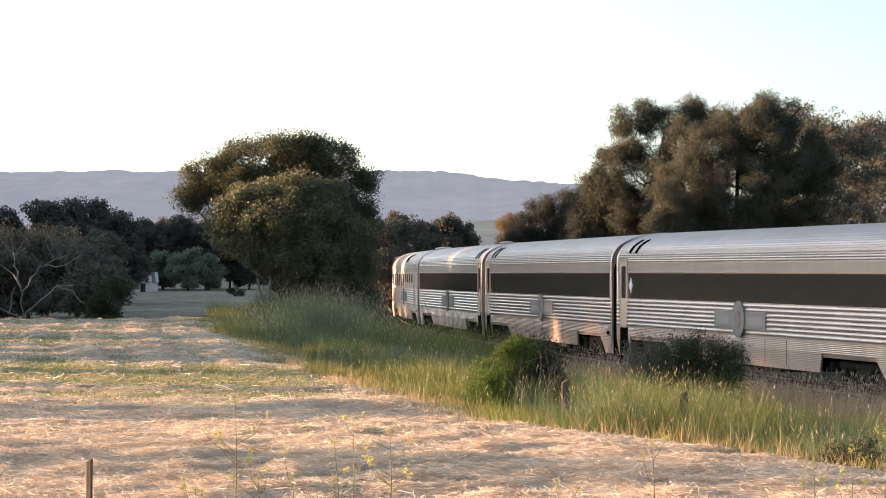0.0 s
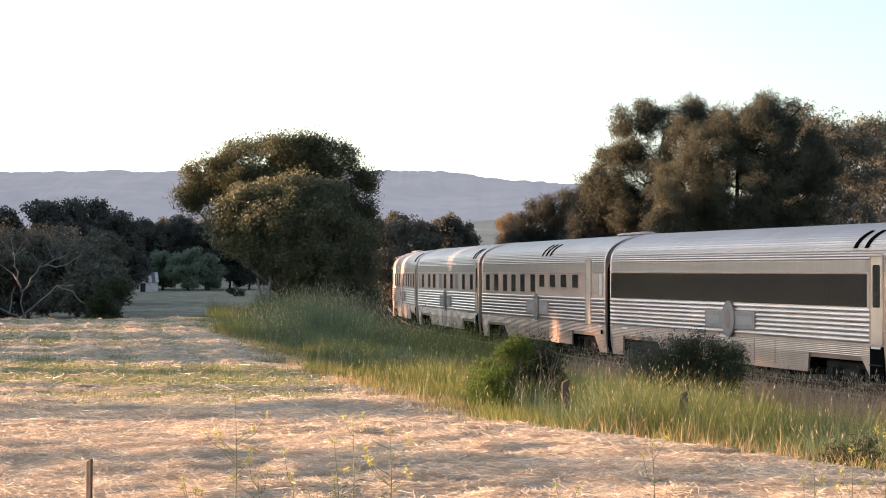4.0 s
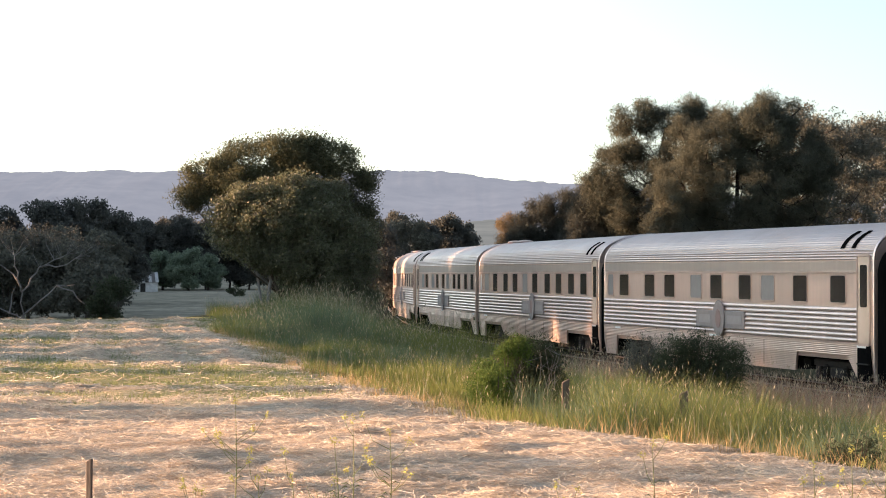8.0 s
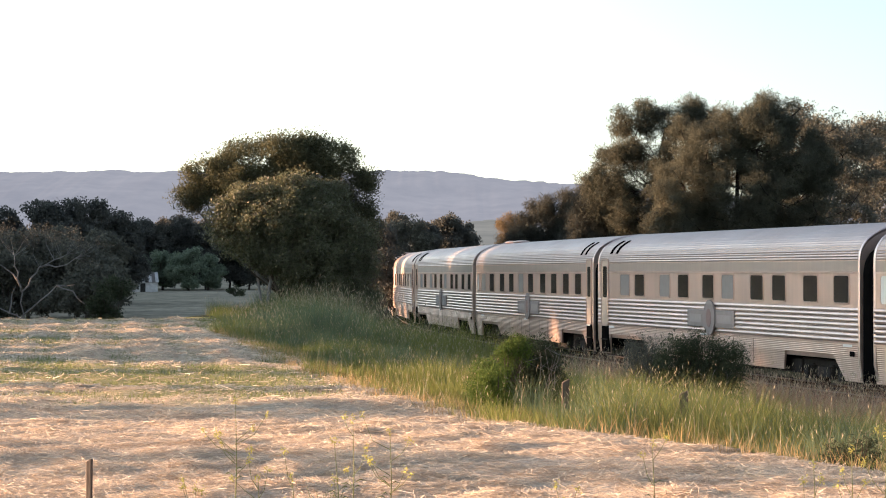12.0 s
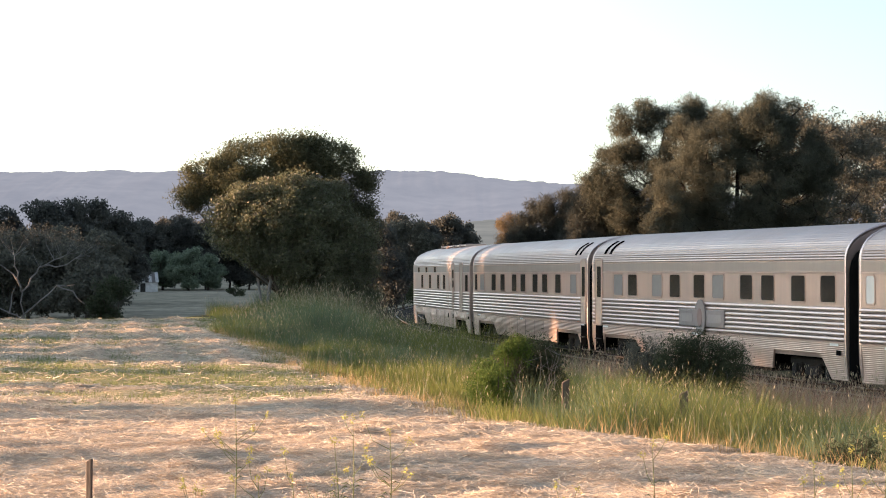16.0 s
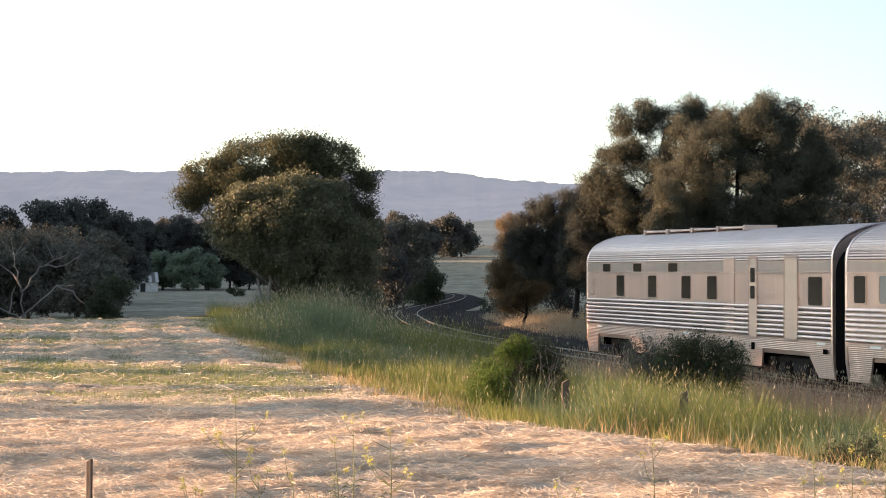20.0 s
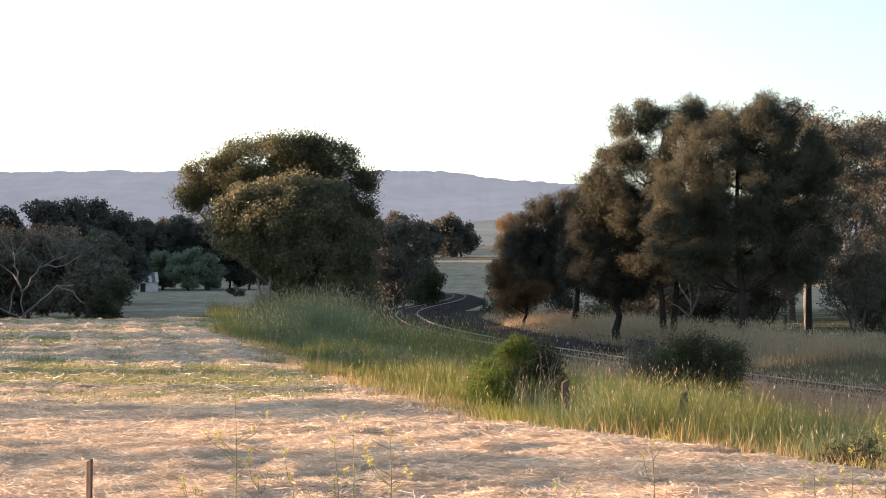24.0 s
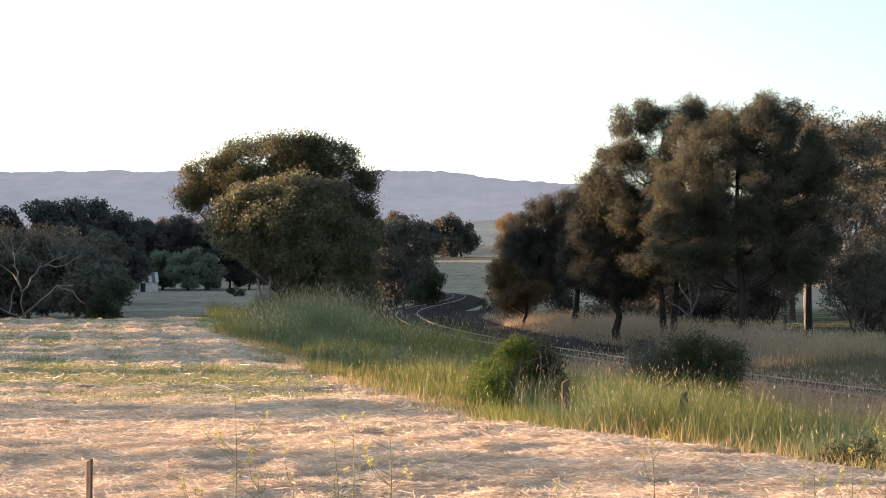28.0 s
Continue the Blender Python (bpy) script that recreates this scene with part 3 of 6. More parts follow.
def side_m(x, z, sgn):
    """The pose of a thing on the side wall: -1 is the camera's side."""
    return pose(x, sgn * HALF_W, z, 0, 0, 0 if sgn < 0 else 180)


def window(car, x, z, w, h, sgn, glass):
    fr = put("window", f"wf{w}{h}", lambda: frame_mesh(w, h), STEEL, side_m(x, z, sgn), car)
    put("pane", f"wp{w}{h}{glass.name}", lambda: pane_mesh(w, h), glass, Matrix(), fr)
    return fr


def wheelset_mesh():
    bm = bmesh.new()
    rod(bm, (0, -0.9, 0), (0, 0.9, 0), 0.08, 0.08, 10)
    for sgn in (-1, 1):
        rod(bm, (0, sgn * 0.69, 0), (0, sgn * 0.72, 0), 0.48, 0.48, 24)
        rod(bm, (0, sgn * 0.72, 0), (0, sgn * 0.82, 0), 0.455, 0.45, 24)
        rod(bm, (0, sgn * 0.82, 0), (0, sgn * 0.86, 0), 0.2, 0.14, 12)
        for k in range(3):
            a = k * 2.094
            rod(bm, (0.3 * math.cos(a), sgn * 0.8, 0.3 * math.sin(a)), (0.3 * math.cos(a), sgn * 0.835, 0.3 * math.sin(a)), 0.04, 0.04, 6)
    return bm


def bogie_frame_mesh():
    bm = bmesh.new()
    for sgn in (-1, 1):
        y = sgn * 1.06
        box(bm, -1.6, 1.6, y - 0.07, y + 0.07, 0.62, 0.78, 0.02)
        for x in (-1.2, 1.2):
            box(bm, x - 0.17, x + 0.17, y - 0.12, y + 0.12, 0.30, 0.62, 0.03)
        box(bm, -0.45, 0.45, y - 0.1, y + 0.1, 0.36, 0.62, 0.03)
        rod(bm, (-0.55, y - 0.12 * sgn, 0.5), (0.95, y - 0.1 * sgn, 0.42), 0.03, 0.03, 6)
    box(bm, -0.3, 0.3, -1.0, 1.0, 0.55, 0.8, 0.03)
    return bm


def spring_mesh():
    bm = bmesh.new()
    for k in range(5):
        bmesh.ops.create_cone(bm, cap_ends=True, segments=12, radius1=0.10, radius2=0.10, depth=0.035, matrix=Matrix.Translation((0, 0, k * 0.065)))
    rod(bm, (0, 0, -0.03), (0, 0, 0.32), 0.05, 0.05, 8)
    return bm


def bogie(car, x):
    b = put("bogie", "bogie", bogie_frame_mesh, IRON, pose(x, 0, 0), car, "dusty black iron bogie")
    for sx in (-0.85, 0.85):
        for sy in (-1.10, 1.10):
            put("spring", "spring", spring_mesh, IRON, pose(sx * 0.8, sy * 1.03, 0.36), b)
    sets = [put("wheelset", "wheelset", wheelset_mesh, IRON, pose(sx, 0, 0.455), b) for sx in (-1.2, 1.2)]
    return sets


def diaphragm_mesh():
    """Dark concertina between the car bodies."""
    bm = bmesh.new()
    rows = []
    for i in range(7):
        sc = 0.935 if i % 2 else 0.895
        rows.append([(-0.42 + 0.14 * i, y * sc, 0.9 + (z - 1.24) * 0.985 * (1.03 if z > 2 else 1)) for y, z in [(-1.48, 0.6)] + arch() + [(1.48, 0.6)]])
    loft(bm, rows)
    return bm


def vent_mesh():
    """One curved dark roof louvre."""
    bm = bmesh.new()
    rows = []
    for y, z in ROOF[2:7]:
        ny, nz = 0.55, 0.83
        rows.append([(-0.13, -y - 0.012 * ny, z + 0.012 * nz), (-0.10, -y - 0.03 * ny, z + 0.03 * nz), (0.10, -y - 0.03 * ny, z + 0.03 * nz), (0.13, -y - 0.012 * ny, z + 0.012 * nz)])
    loft(bm, rows)
    return bm


def cowl_mesh():
    """Low rounded roof ventilator."""
    bm = bmesh.new()
    bmesh.ops.create_uvsphere(bm, u_segments=14, v_segments=8, radius=1.0, matrix=Matrix.Diagonal((0.50, 0.32, 0.075, 1)))
    for v in list(bm.verts):
        v.co.z = max(v.co.z, -0.02)
    return bm


def badge_mesh():
    return box(bmesh.new(), -2.05, 2.05, -0.055, 0.0, -0.23, 0.23, 0.012)


def oval_mesh(w, h, y0, y1):
    bm = bmesh.new()
    bmesh.ops.create_cone(bm, cap_ends=True, segments=28, radius1=1, radius2=1, depth=1, matrix=Matrix.Translation((0, (y0 + y1) / 2, 0)) @ Matrix.Rotation(math.pi / 2, 4, "X") @ Matrix.Identity(4))
    for v in bm.verts:
        v.co.x, v.co.z = v.co.x * w / 2, v.co.z * h / 2
        v.co.y = y0 if v.co.y < (y0 + y1) / 2 else y1
    return bm


def badge(car, x, sgn):
    b = put("badge", "badge", badge_mesh, BADGE, side_m(x, 1.62, sgn), car, "bare metal name badge with an oval crest")
    put("oval", "badge_oval", lambda: oval_mesh(1.0, 0.95, -0.085, -0.05), BADGE, pose(0, 0, 0.03), b)
    put("crest", "badge_crest", lambda: oval_mesh(0.42, 0.5, -0.095, -0.08), BADGE_LINE, pose(0, 0, 0.02), b)
    for k, (cx, w) in enumerate(((-1.25, 1.0), (1.28, 1.2))):
        put("raised_bar", f"badge_bar{k}", lambda w=w: boxed(-w / 2, w / 2, -0.062, -0.05, -0.11, 0.11), BADGE_PALE, pose(cx, 0, 0), b)


def door(car, x, sgn, w=0.72, glass=True, step=True, label="satin steel side door"):
    fr = put("door", f"door{w}", lambda: frame_mesh(w, 1.98, 0.05, 0.06, 0.03), STEEL, side_m(x, 2.24, sgn), car, label)
    put("door_leaf", f"doorleaf{w}", lambda: boxed(-w / 2, w / 2, -0.012, 0.0, -0.98, 0.98), DOOR_STEEL, Matrix(), fr)
    if glass:
        put("door_window", "doorwin", lambda: pane_mesh(0.42, 0.95, 0.06, -0.02), GLASS, pose(0, 0, 0.32), fr)
    rail_m = pose(w / 2 + 0.14, 0, -0.35)
    put("grab_handle", "grab", lambda: rod(rod(rod(bmesh.new(), (0, -0.06, -0.35), (0, -0.06, 0.35), 0.016, 0.016), (0, 0, -0.35), (0, -0.06, -0.35), 0.014, 0.014), (0, 0, 0.35), (0, -0.06, 0.35), 0.014, 0.014), STEEL, rail_m, fr)
    if step:
        # flat black panel; the step recess's shade is put into its colour
        put("dark_step_panel", f"stepwell{w}", lambda: boxed(-w / 2 - 0.05, w / 2 + 0.05, -0.008, 0.05, -1.85, -1.02), RUBBER, Matrix(), fr)
        for z in (-1.84, -1.45):
            put("step", f"step{w}", lambda: boxed(-w / 2, w / 2, -0.05, 0.05, -0.015, 0.015), IRON, pose(0, 0, z), fr)
    return fr


def underfloor(car, rng):
    x = -5.4
    while x < 5.2:
        w = rng.uniform(0.9, 2.2)
        h = rng.uniform(0.25, 0.45)
        put("equipment_box", f"ubox{round(w, 1)}{round(h, 1)}", lambda: boxed(0, w, -1.2, 1.2, -h, 0, 0.03), IRON, pose(x, 0, 0.75), car)
        x += w + rng.uniform(0.15, 0.5)


def passenger_car(kind, label, rng):
    """One stainless car. kind: its list of side features, as distances behind the leading coupling."""
    car = empty("passenger_car")
    tagged(car, label, "train car", "cars of the train")

    def lx(u):
        return 11.8 - u
    put("body", "body", body_mesh, STEEL_BAND, Matrix(), car)
    put("roof", "roof", roof_mesh, STEEL_ROOF, Matrix(), car, "ribbed stainless steel roof")
    bogies = (lx(3.7), lx(19.9))
    gaps = sorted([(lx(u) - w / 2 - 0.06, lx(u) + w / 2 + 0.06) for u, w, *_ in kind.get("doors", ())])
    for sgn in (-1, 1):
        put("skirt", f"skirt{sgn}", lambda: skirt_mesh(sgn, bogies, 0), STEEL_RIB, Matrix(), car, "dusty fine-ribbed steel skirt")
        edges = [X0 + 0.05] + [e for g in gaps for e in g] + [X1 - 0.05]
        for a, b in zip(edges[::2], edges[1::2]):
            if b - a > 0.3:
                put("window_rail", f"wrail{round(b - a, 2)}", lambda: boxed(0, b - a, -0.022, 0.01, -0.015, 0.015), STEEL_FLUTE, side_m(a if sgn < 0 else b, 2.86, sgn), car, "bright moulding above the windows")
                put("fluted_panel", f"flute{round(a, 2)}{round(b, 2)}", lambda: flute_mesh(a, b), STEEL_FLUTE, Matrix() if sgn < 0 else pose(a + b, 0, 0, 0, 0, 180), car, "bright fluted steel panel")
        put("letterboard", "letterboard", lambda: boxed(X0 + 0.06, X1 - 0.06, -HALF_W - 0.003, -HALF_W + 0.01, 2.885, 3.13), LETTERBOARD, Matrix() if sgn < 0 else pose(0, 0, 0, 0, 0, 180), car, "dull grey band under the roof")
        put("sill_rail", "srail", lambda: boxed(X0 + 0.05, X1 - 0.05, -HALF_W - 0.018, -HALF_W + 0.01, 1.215, 1.245), STEEL, Matrix() if sgn < 0 else pose(0, 0, 0, 0, 0, 180), car)
        for u, z, w, h, g in kind.get("windows", ()):
            window(car, lx(u), z, w, h, sgn, g)
        for u, w, gl, st in kind.get("doors", ()):
            door(car, lx(u), sgn, w, gl, st)
        if "ribbon" in kind:
            u0, u1 = kind["ribbon"]
            n = 8
            for i in range(n):
                a, b = u0 + (u1 - u0) * i / n, u0 + (u1 - u0) * (i + 1) / n
                wd = round(b - a - 0.012, 3)
                put("window", f"ribbon{wd}", lambda: boxed(-wd / 2, wd / 2, -0.012, 0.004, 2.085, 2.83), GLASS, side_m(lx((a + b) / 2), 0, sgn), car, "tinted flush glazing pane")
        if kind.get("diamond"):
            put("diamond_sign", "diamond", lambda: diamond_mesh(0.34, 0.46), WHITE_PLATE, side_m(lx(kind["diamond"]), 2.46, sgn), car, "white diamond-shaped sign on the glass")
        if kind.get("badge"):
            badge(car, lx(11.5), sgn)
        for u in (1.2, 12.2, 21.6):
            put("white_plate", "wplate", lambda: boxed(-0.28, 0.28, -0.012, 0.0, -0.03, 0.03), WHITE_PLATE, side_m(lx(u), 1.185, sgn), car)
        put("lamp_box", "lampbox", lambda: boxed(-0.14, 0.14, -0.02, 0.0, -0.06, 0.06, 0.01), RUBBER, side_m(lx(0.9), 1.0, sgn), car)
        for u in (8.0, 9.6, 11.4, 13.0):
            put("hatch_seam", "seam", lambda: boxed(-0.012, 0.012, -0.004, 0.0, -0.32, 0.30), RUBBER, side_m(lx(u), 0.88, sgn), car)
    for u in kind.get("vents", ()):
        put("roof_louvre", "vent", vent_mesh, RUBBER, pose(lx(u), 0, 0), car, "dark curved roof louvre")
    for u in kind.get("cowls", ()):
        put("roof_ventilator", "cowl", cowl_mesh, STEEL_BAND, pose(lx(u), -0.1, 4.06), car)
    if "extra" not in kind:
        put("gangway", "gangway", diaphragm_mesh, RUBBER, pose(-11.8, 0, 0), car, "black rubber gangway bellows")
    put("coupler", "coupler", lambda: boxed(-12.0, -11.2, -0.15, 0.15, 0.72, 0.98, 0.03), IRON, Matrix(), car)
    for x in (X0 + 0.05, X1 - 0.05):
        put("end_rim", "endrim", rim_mesh, STEEL_FLUTE, pose(x, 0, 0), car, "bright rolled steel edge of the car end")
    put("underframe", "underframe", lambda: boxed(-11.1, 11.1, -1.0, 1.0, 0.58, 1.0), RUBBER, Matrix(), car, "dark underframe")
    underfloor(car, rng)
    if "extra" in kind:
        kind["extra"](car, lx)
    return car, [bogie(car, x) for x in bogies]


def diamond_mesh(w, h):
    bm = bmesh.new()
    ring = [(w / 2, 0), (0, h / 2), (-w / 2, 0), (0, -h / 2)]
    front, back = [[bm.verts.new((x, y, z)) for x, z in ring] for y in (-0.03, -0.012)]
    bm.faces.new(front[::-1])
    for k in range(4):
        bm.faces.new((front[k - 1], front[k], back[k], back[k - 1]))
    bmesh.ops.recalc_face_normals(bm, faces=bm.faces)
    return bm


def rim_mesh():
    """Rolled bright edge round the end of a body."""
    bm = bmesh.new()
    ring = [(-1.40, 0.42), (-1.47, 0.8)] + arch() + [(1.47, 0.8), (1.40, 0.42)]
    rows = []
    for x, g in ((-0.05, 0.0), (-0.045, 0.014), (0.0, 0.022), (0.045, 0.014), (0.05, 0.0)):
        rows.append([(x, y + math.copysign(g, y) * (1 if abs(y) > 0.5 else 0), z + (g if z > 3.6 else 0)) for y, z in ring])
    loft(bm, rows)
    for f in bm.faces:
        f.smooth = True
    return bm


def body_mesh():
    """The shell: side walls, floor and ends as one closed box section."""
    bm = bmesh.new()
    sec = [(-1.42, 0.85), (-1.48, 1.24), (-1.48, 3.15), (1.48, 3.15), (1.48, 1.24), (1.42, 0.85)]
    rows = [[(x, y, z) for y, z in sec + sec[:1]] for x in (X0 + 0.03, X1 - 0.03)]
    loft(bm, rows)
    for r in rows:
        bm.faces.new([bm.verts.new(p) for p in r[:-1]])
    bmesh.ops.remove_doubles(bm, verts=bm.verts, dist=0.001)
    bmesh.ops.recalc_face_normals(bm, faces=bm.faces)
    return bm


STD = [(u, 2.48, 1.0, 0.62, g) for u, g in zip((2.7, 5.3, 7.7, 9.5, 11.9, 13.7, 16.2, 18.2, 20.9), (GLASS, GLASS, BLIND, GLASS, GLASS, BLIND, GLASS, GLASS, GLASS))] + [(22.4, 2.48, 0.6, 0.62, BLIND)]
STD9 = [(u, z, w, h, g) for (u, z, w, h, _), g in zip(STD, (BLIND, GLASS, GLASS, GLASS, GLASS, GLASS, GLASS, GLASS, BLIND, GLASS))]
TURNED = [(u, 2.48, 1.0, 0.62, g) for u, g in zip((1.6, 3.7, 6.0, 7.7, 10.1, 11.8, 14.1, 15.9, 18.5, 20.1), (GLASS, GLASS, GLASS, GLASS, BLIND, GLASS, GLASS, BLIND, GLASS, BLIND))]
EVEN = [(u, 2.48, 1.0, 0.66, g) for u, g in zip((2.8, 4.8, 6.9, 8.9, 11.2, 13.1, 15.1, 17.1, 19.4, 21.3), (GLASS,) * 5 + (BLIND, GLASS, GLASS, GLASS, BLIND))] + [(22.6, 2.48, 0.42, 0.62, FROST)]
DINER = [(u, 2.57, 1.0, 0.42, GLASS) for u in (5.0, 6.9, 8.8, 10.7)] + [(u, 2.48, 0.95, 0.62, GLASS) for u in (12.4, 14.4, 16.2, 18.0, 19.9, 21.8)] + [(1.1, 2.48, 0.5, 0.68, FROST)]
TAIL = [(1.6, 2.42, 1.0, 0.68, GLASS)] + [(u, 2.45, 0.9, 0.62, GLASS) for u in (9.8, 12.2, 15.6, 19.1)] + [(u, 3.0, 0.95, 0.24, GLASS) for u in (13.5, 17.2, 20.7)]


def tail_extra(car, lx):
    """Plain blanking panels, end ladder and roof equipment of the last car."""
    for sgn in (-1, 1):
        for z, h in ((2.80, 0.36), (2.36, 0.32)):
            put("door_window", f"taildoor{h}", lambda: pane_mesh(0.30, h, 0.05, -0.03), GLASS, side_m(lx(6.3), z, sgn), car)
        put("blank_panel", "blankpanel", lambda: boxed(-0.45, 0.45, -0.02, 0, -1.0, 0.98, 0.006), STEEL_BAND, side_m(lx(8.3), 2.28, sgn), car)
        for k in range(6):
            put("ladder_rung", "rung", lambda: rod(bmesh.new(), (-0.2, -0.05, 0), (0.2, -0.05, 0), 0.016, 0.016, 6), STEEL, side_m(lx(22.3), 2.2 + 0.09 * k, sgn), car)
        for u in (6.3, 8.1):
            put("socket_box", "socket", lambda: boxed(-0.11, 0.11, -0.02, 0, -0.09, 0.09), RUBBER, side_m(lx(u), 0.99, sgn), car)
    for u in (11.4, 13.9, 16.4, 18.9):
        put("roof_box", "roofbox", lambda: boxed(-1.12, 1.12, -0.4, 0.4, 0.03, 0.085, 0.012), STEEL_BAND, pose(lx(u), 0, 4.03), car)
    for u in (10.2, 12.65, 15.15, 17.65, 20.1):
        put("roof_bracket", "roofbracket", lambda: boxed(-0.09, 0.09, -0.46, 0.46, -0.03, 0.12, 0.012), STEEL, pose(lx(u), 0, 4.03), car)


KINDS = [
    ({"ribbon": (0.8, 21.9), "diamond": 21.6, "doors": [(22.4, 0.72, True, True)], "badge": True, "vents": (21.3, 21.95), "cowls": (2.0,)}, "stainless lounge car with a long ribbon of tinted glass"),
    ({"ribbon": (0.7, 21.9), "doors": [(22.4, 0.72, True, True)], "badge": True, "vents": (21.3, 21.95), "cowls": ()}, "stainless lounge car with a long ribbon of tinted glass"),
    ({"ribbon": (1.75, 23.1), "doors": [(1.15, 0.72, True, True)], "badge": True, "vents": (1.9, 2.6), "cowls": (3.0,)}, "stainless lounge car with glazing and a door at its leading end"),
    ({"windows": DINER, "doors": [(2.9, 0.8, False, False)], "badge": True, "vents": (9.5, 10.2, 10.9), "cowls": (0.8, 2.0, 3.4)}, "stainless dining car with four short and six tall windows"),
    ({"windows": STD, "doors": [(1.05, 0.72, True, True)], "badge": True, "vents": (1.85, 2.55), "cowls": ()}, "stainless sleeping car with square windows, a door leading"),
    ({"windows": EVEN, "doors": [(1.05, 0.72, True, True)], "badge": True, "vents": (1.85, 2.55), "cowls": (20.5, 22.6)}, "stainless sleeping car with a frosted end window"),
    ({"windows": TURNED, "doors": [(22.35, 0.72, True, True)], "badge": True, "vents": (21.2, 21.85), "cowls": ()}, "stainless sleeping car with its door at the trailing end"),
    ({"windows": EVEN, "doors": [(1.05, 0.72, True, True)], "badge": True, "vents": (1.85, 2.55), "cowls": (20.5, 22.6)}, "stainless sleeping car with a frosted end window"),
    ({"windows": TURNED, "doors": [(22.35, 0.72, True, True)], "badge": True, "vents": (21.2, 21.85), "cowls": ()}, "stainless sleeping car with its door at the trailing end"),
    ({"windows": STD9, "doors": [(1.05, 0.72, True, True)], "badge": False, "vents": (1.85, 2.55), "cowls": ()}, "stainless sleeping car without a badge"),
    ({"windows": TAIL, "doors": [(3.35, 0.95, False, False), (6.3, 0.6, False, False)], "badge": False, "vents": (), "cowls": (), "extra": tail_extra}, "last stainless car, a crew and baggage van with tall doors"),
]
_rng = random.Random(5)
TRAIN = [passenger_car(k, label, _rng) for k, label in KINDS]


# ---------------------------------------------------------------- trees
def leaf_cards(rng, centers, length, width, droop=0.0):
    """Small pointed leaves, one tapered blade each, at the centres."""
    n = len(centers)
    d = rng.normal(size=(n, 3))
    d[:, 2] = d[:, 2] * (1 - 0.5 * abs(droop)) - droop * 1.6
    d /= np.linalg.norm(d, axis=1)[:, None]
    u = np.cross(d, rng.normal(size=(n, 3)))
    u /= np.linalg.norm(u, axis=1)[:, None] + 1e-9
    ln = (length * rng.uniform(0.6, 1.3, n))[:, None]
    wd = (width * rng.uniform(0.7, 1.3, n))[:, None]
    a = centers - d * ln / 2
    v = np.stack([a - u * wd / 2, a + u * wd / 2, centers + d * ln / 2], 1).reshape(-1, 3)
    return v, np.arange(len(v))


def in_ball(rng, n, r):
    d = rng.normal(size=(n, 3))
    d /= np.linalg.norm(d, axis=1)[:, None]
    return d * (r * rng.random(n) ** 0.45)[:, None]


def clumps_in(rng, blobs, per, jitter=0.0):
    """Clump centres inside each blob (x, y, z, rx, ry, rz), thinned inwards."""
    out = []
    for x, y, z, rx, ry, rz in blobs:
        k = max(3, int(per * (rx * ry * rz) ** (2 / 3)))
        d = rng.normal(size=(k, 3))
        d /= np.linalg.norm(d, axis=1)[:, None]
        r = rng.uniform(0.35, 1.0, k) ** 0.6
        out.append(np.array([x, y, z]) + d * r[:, None] * np.array([rx, ry, rz]))
    return np.concatenate(out)


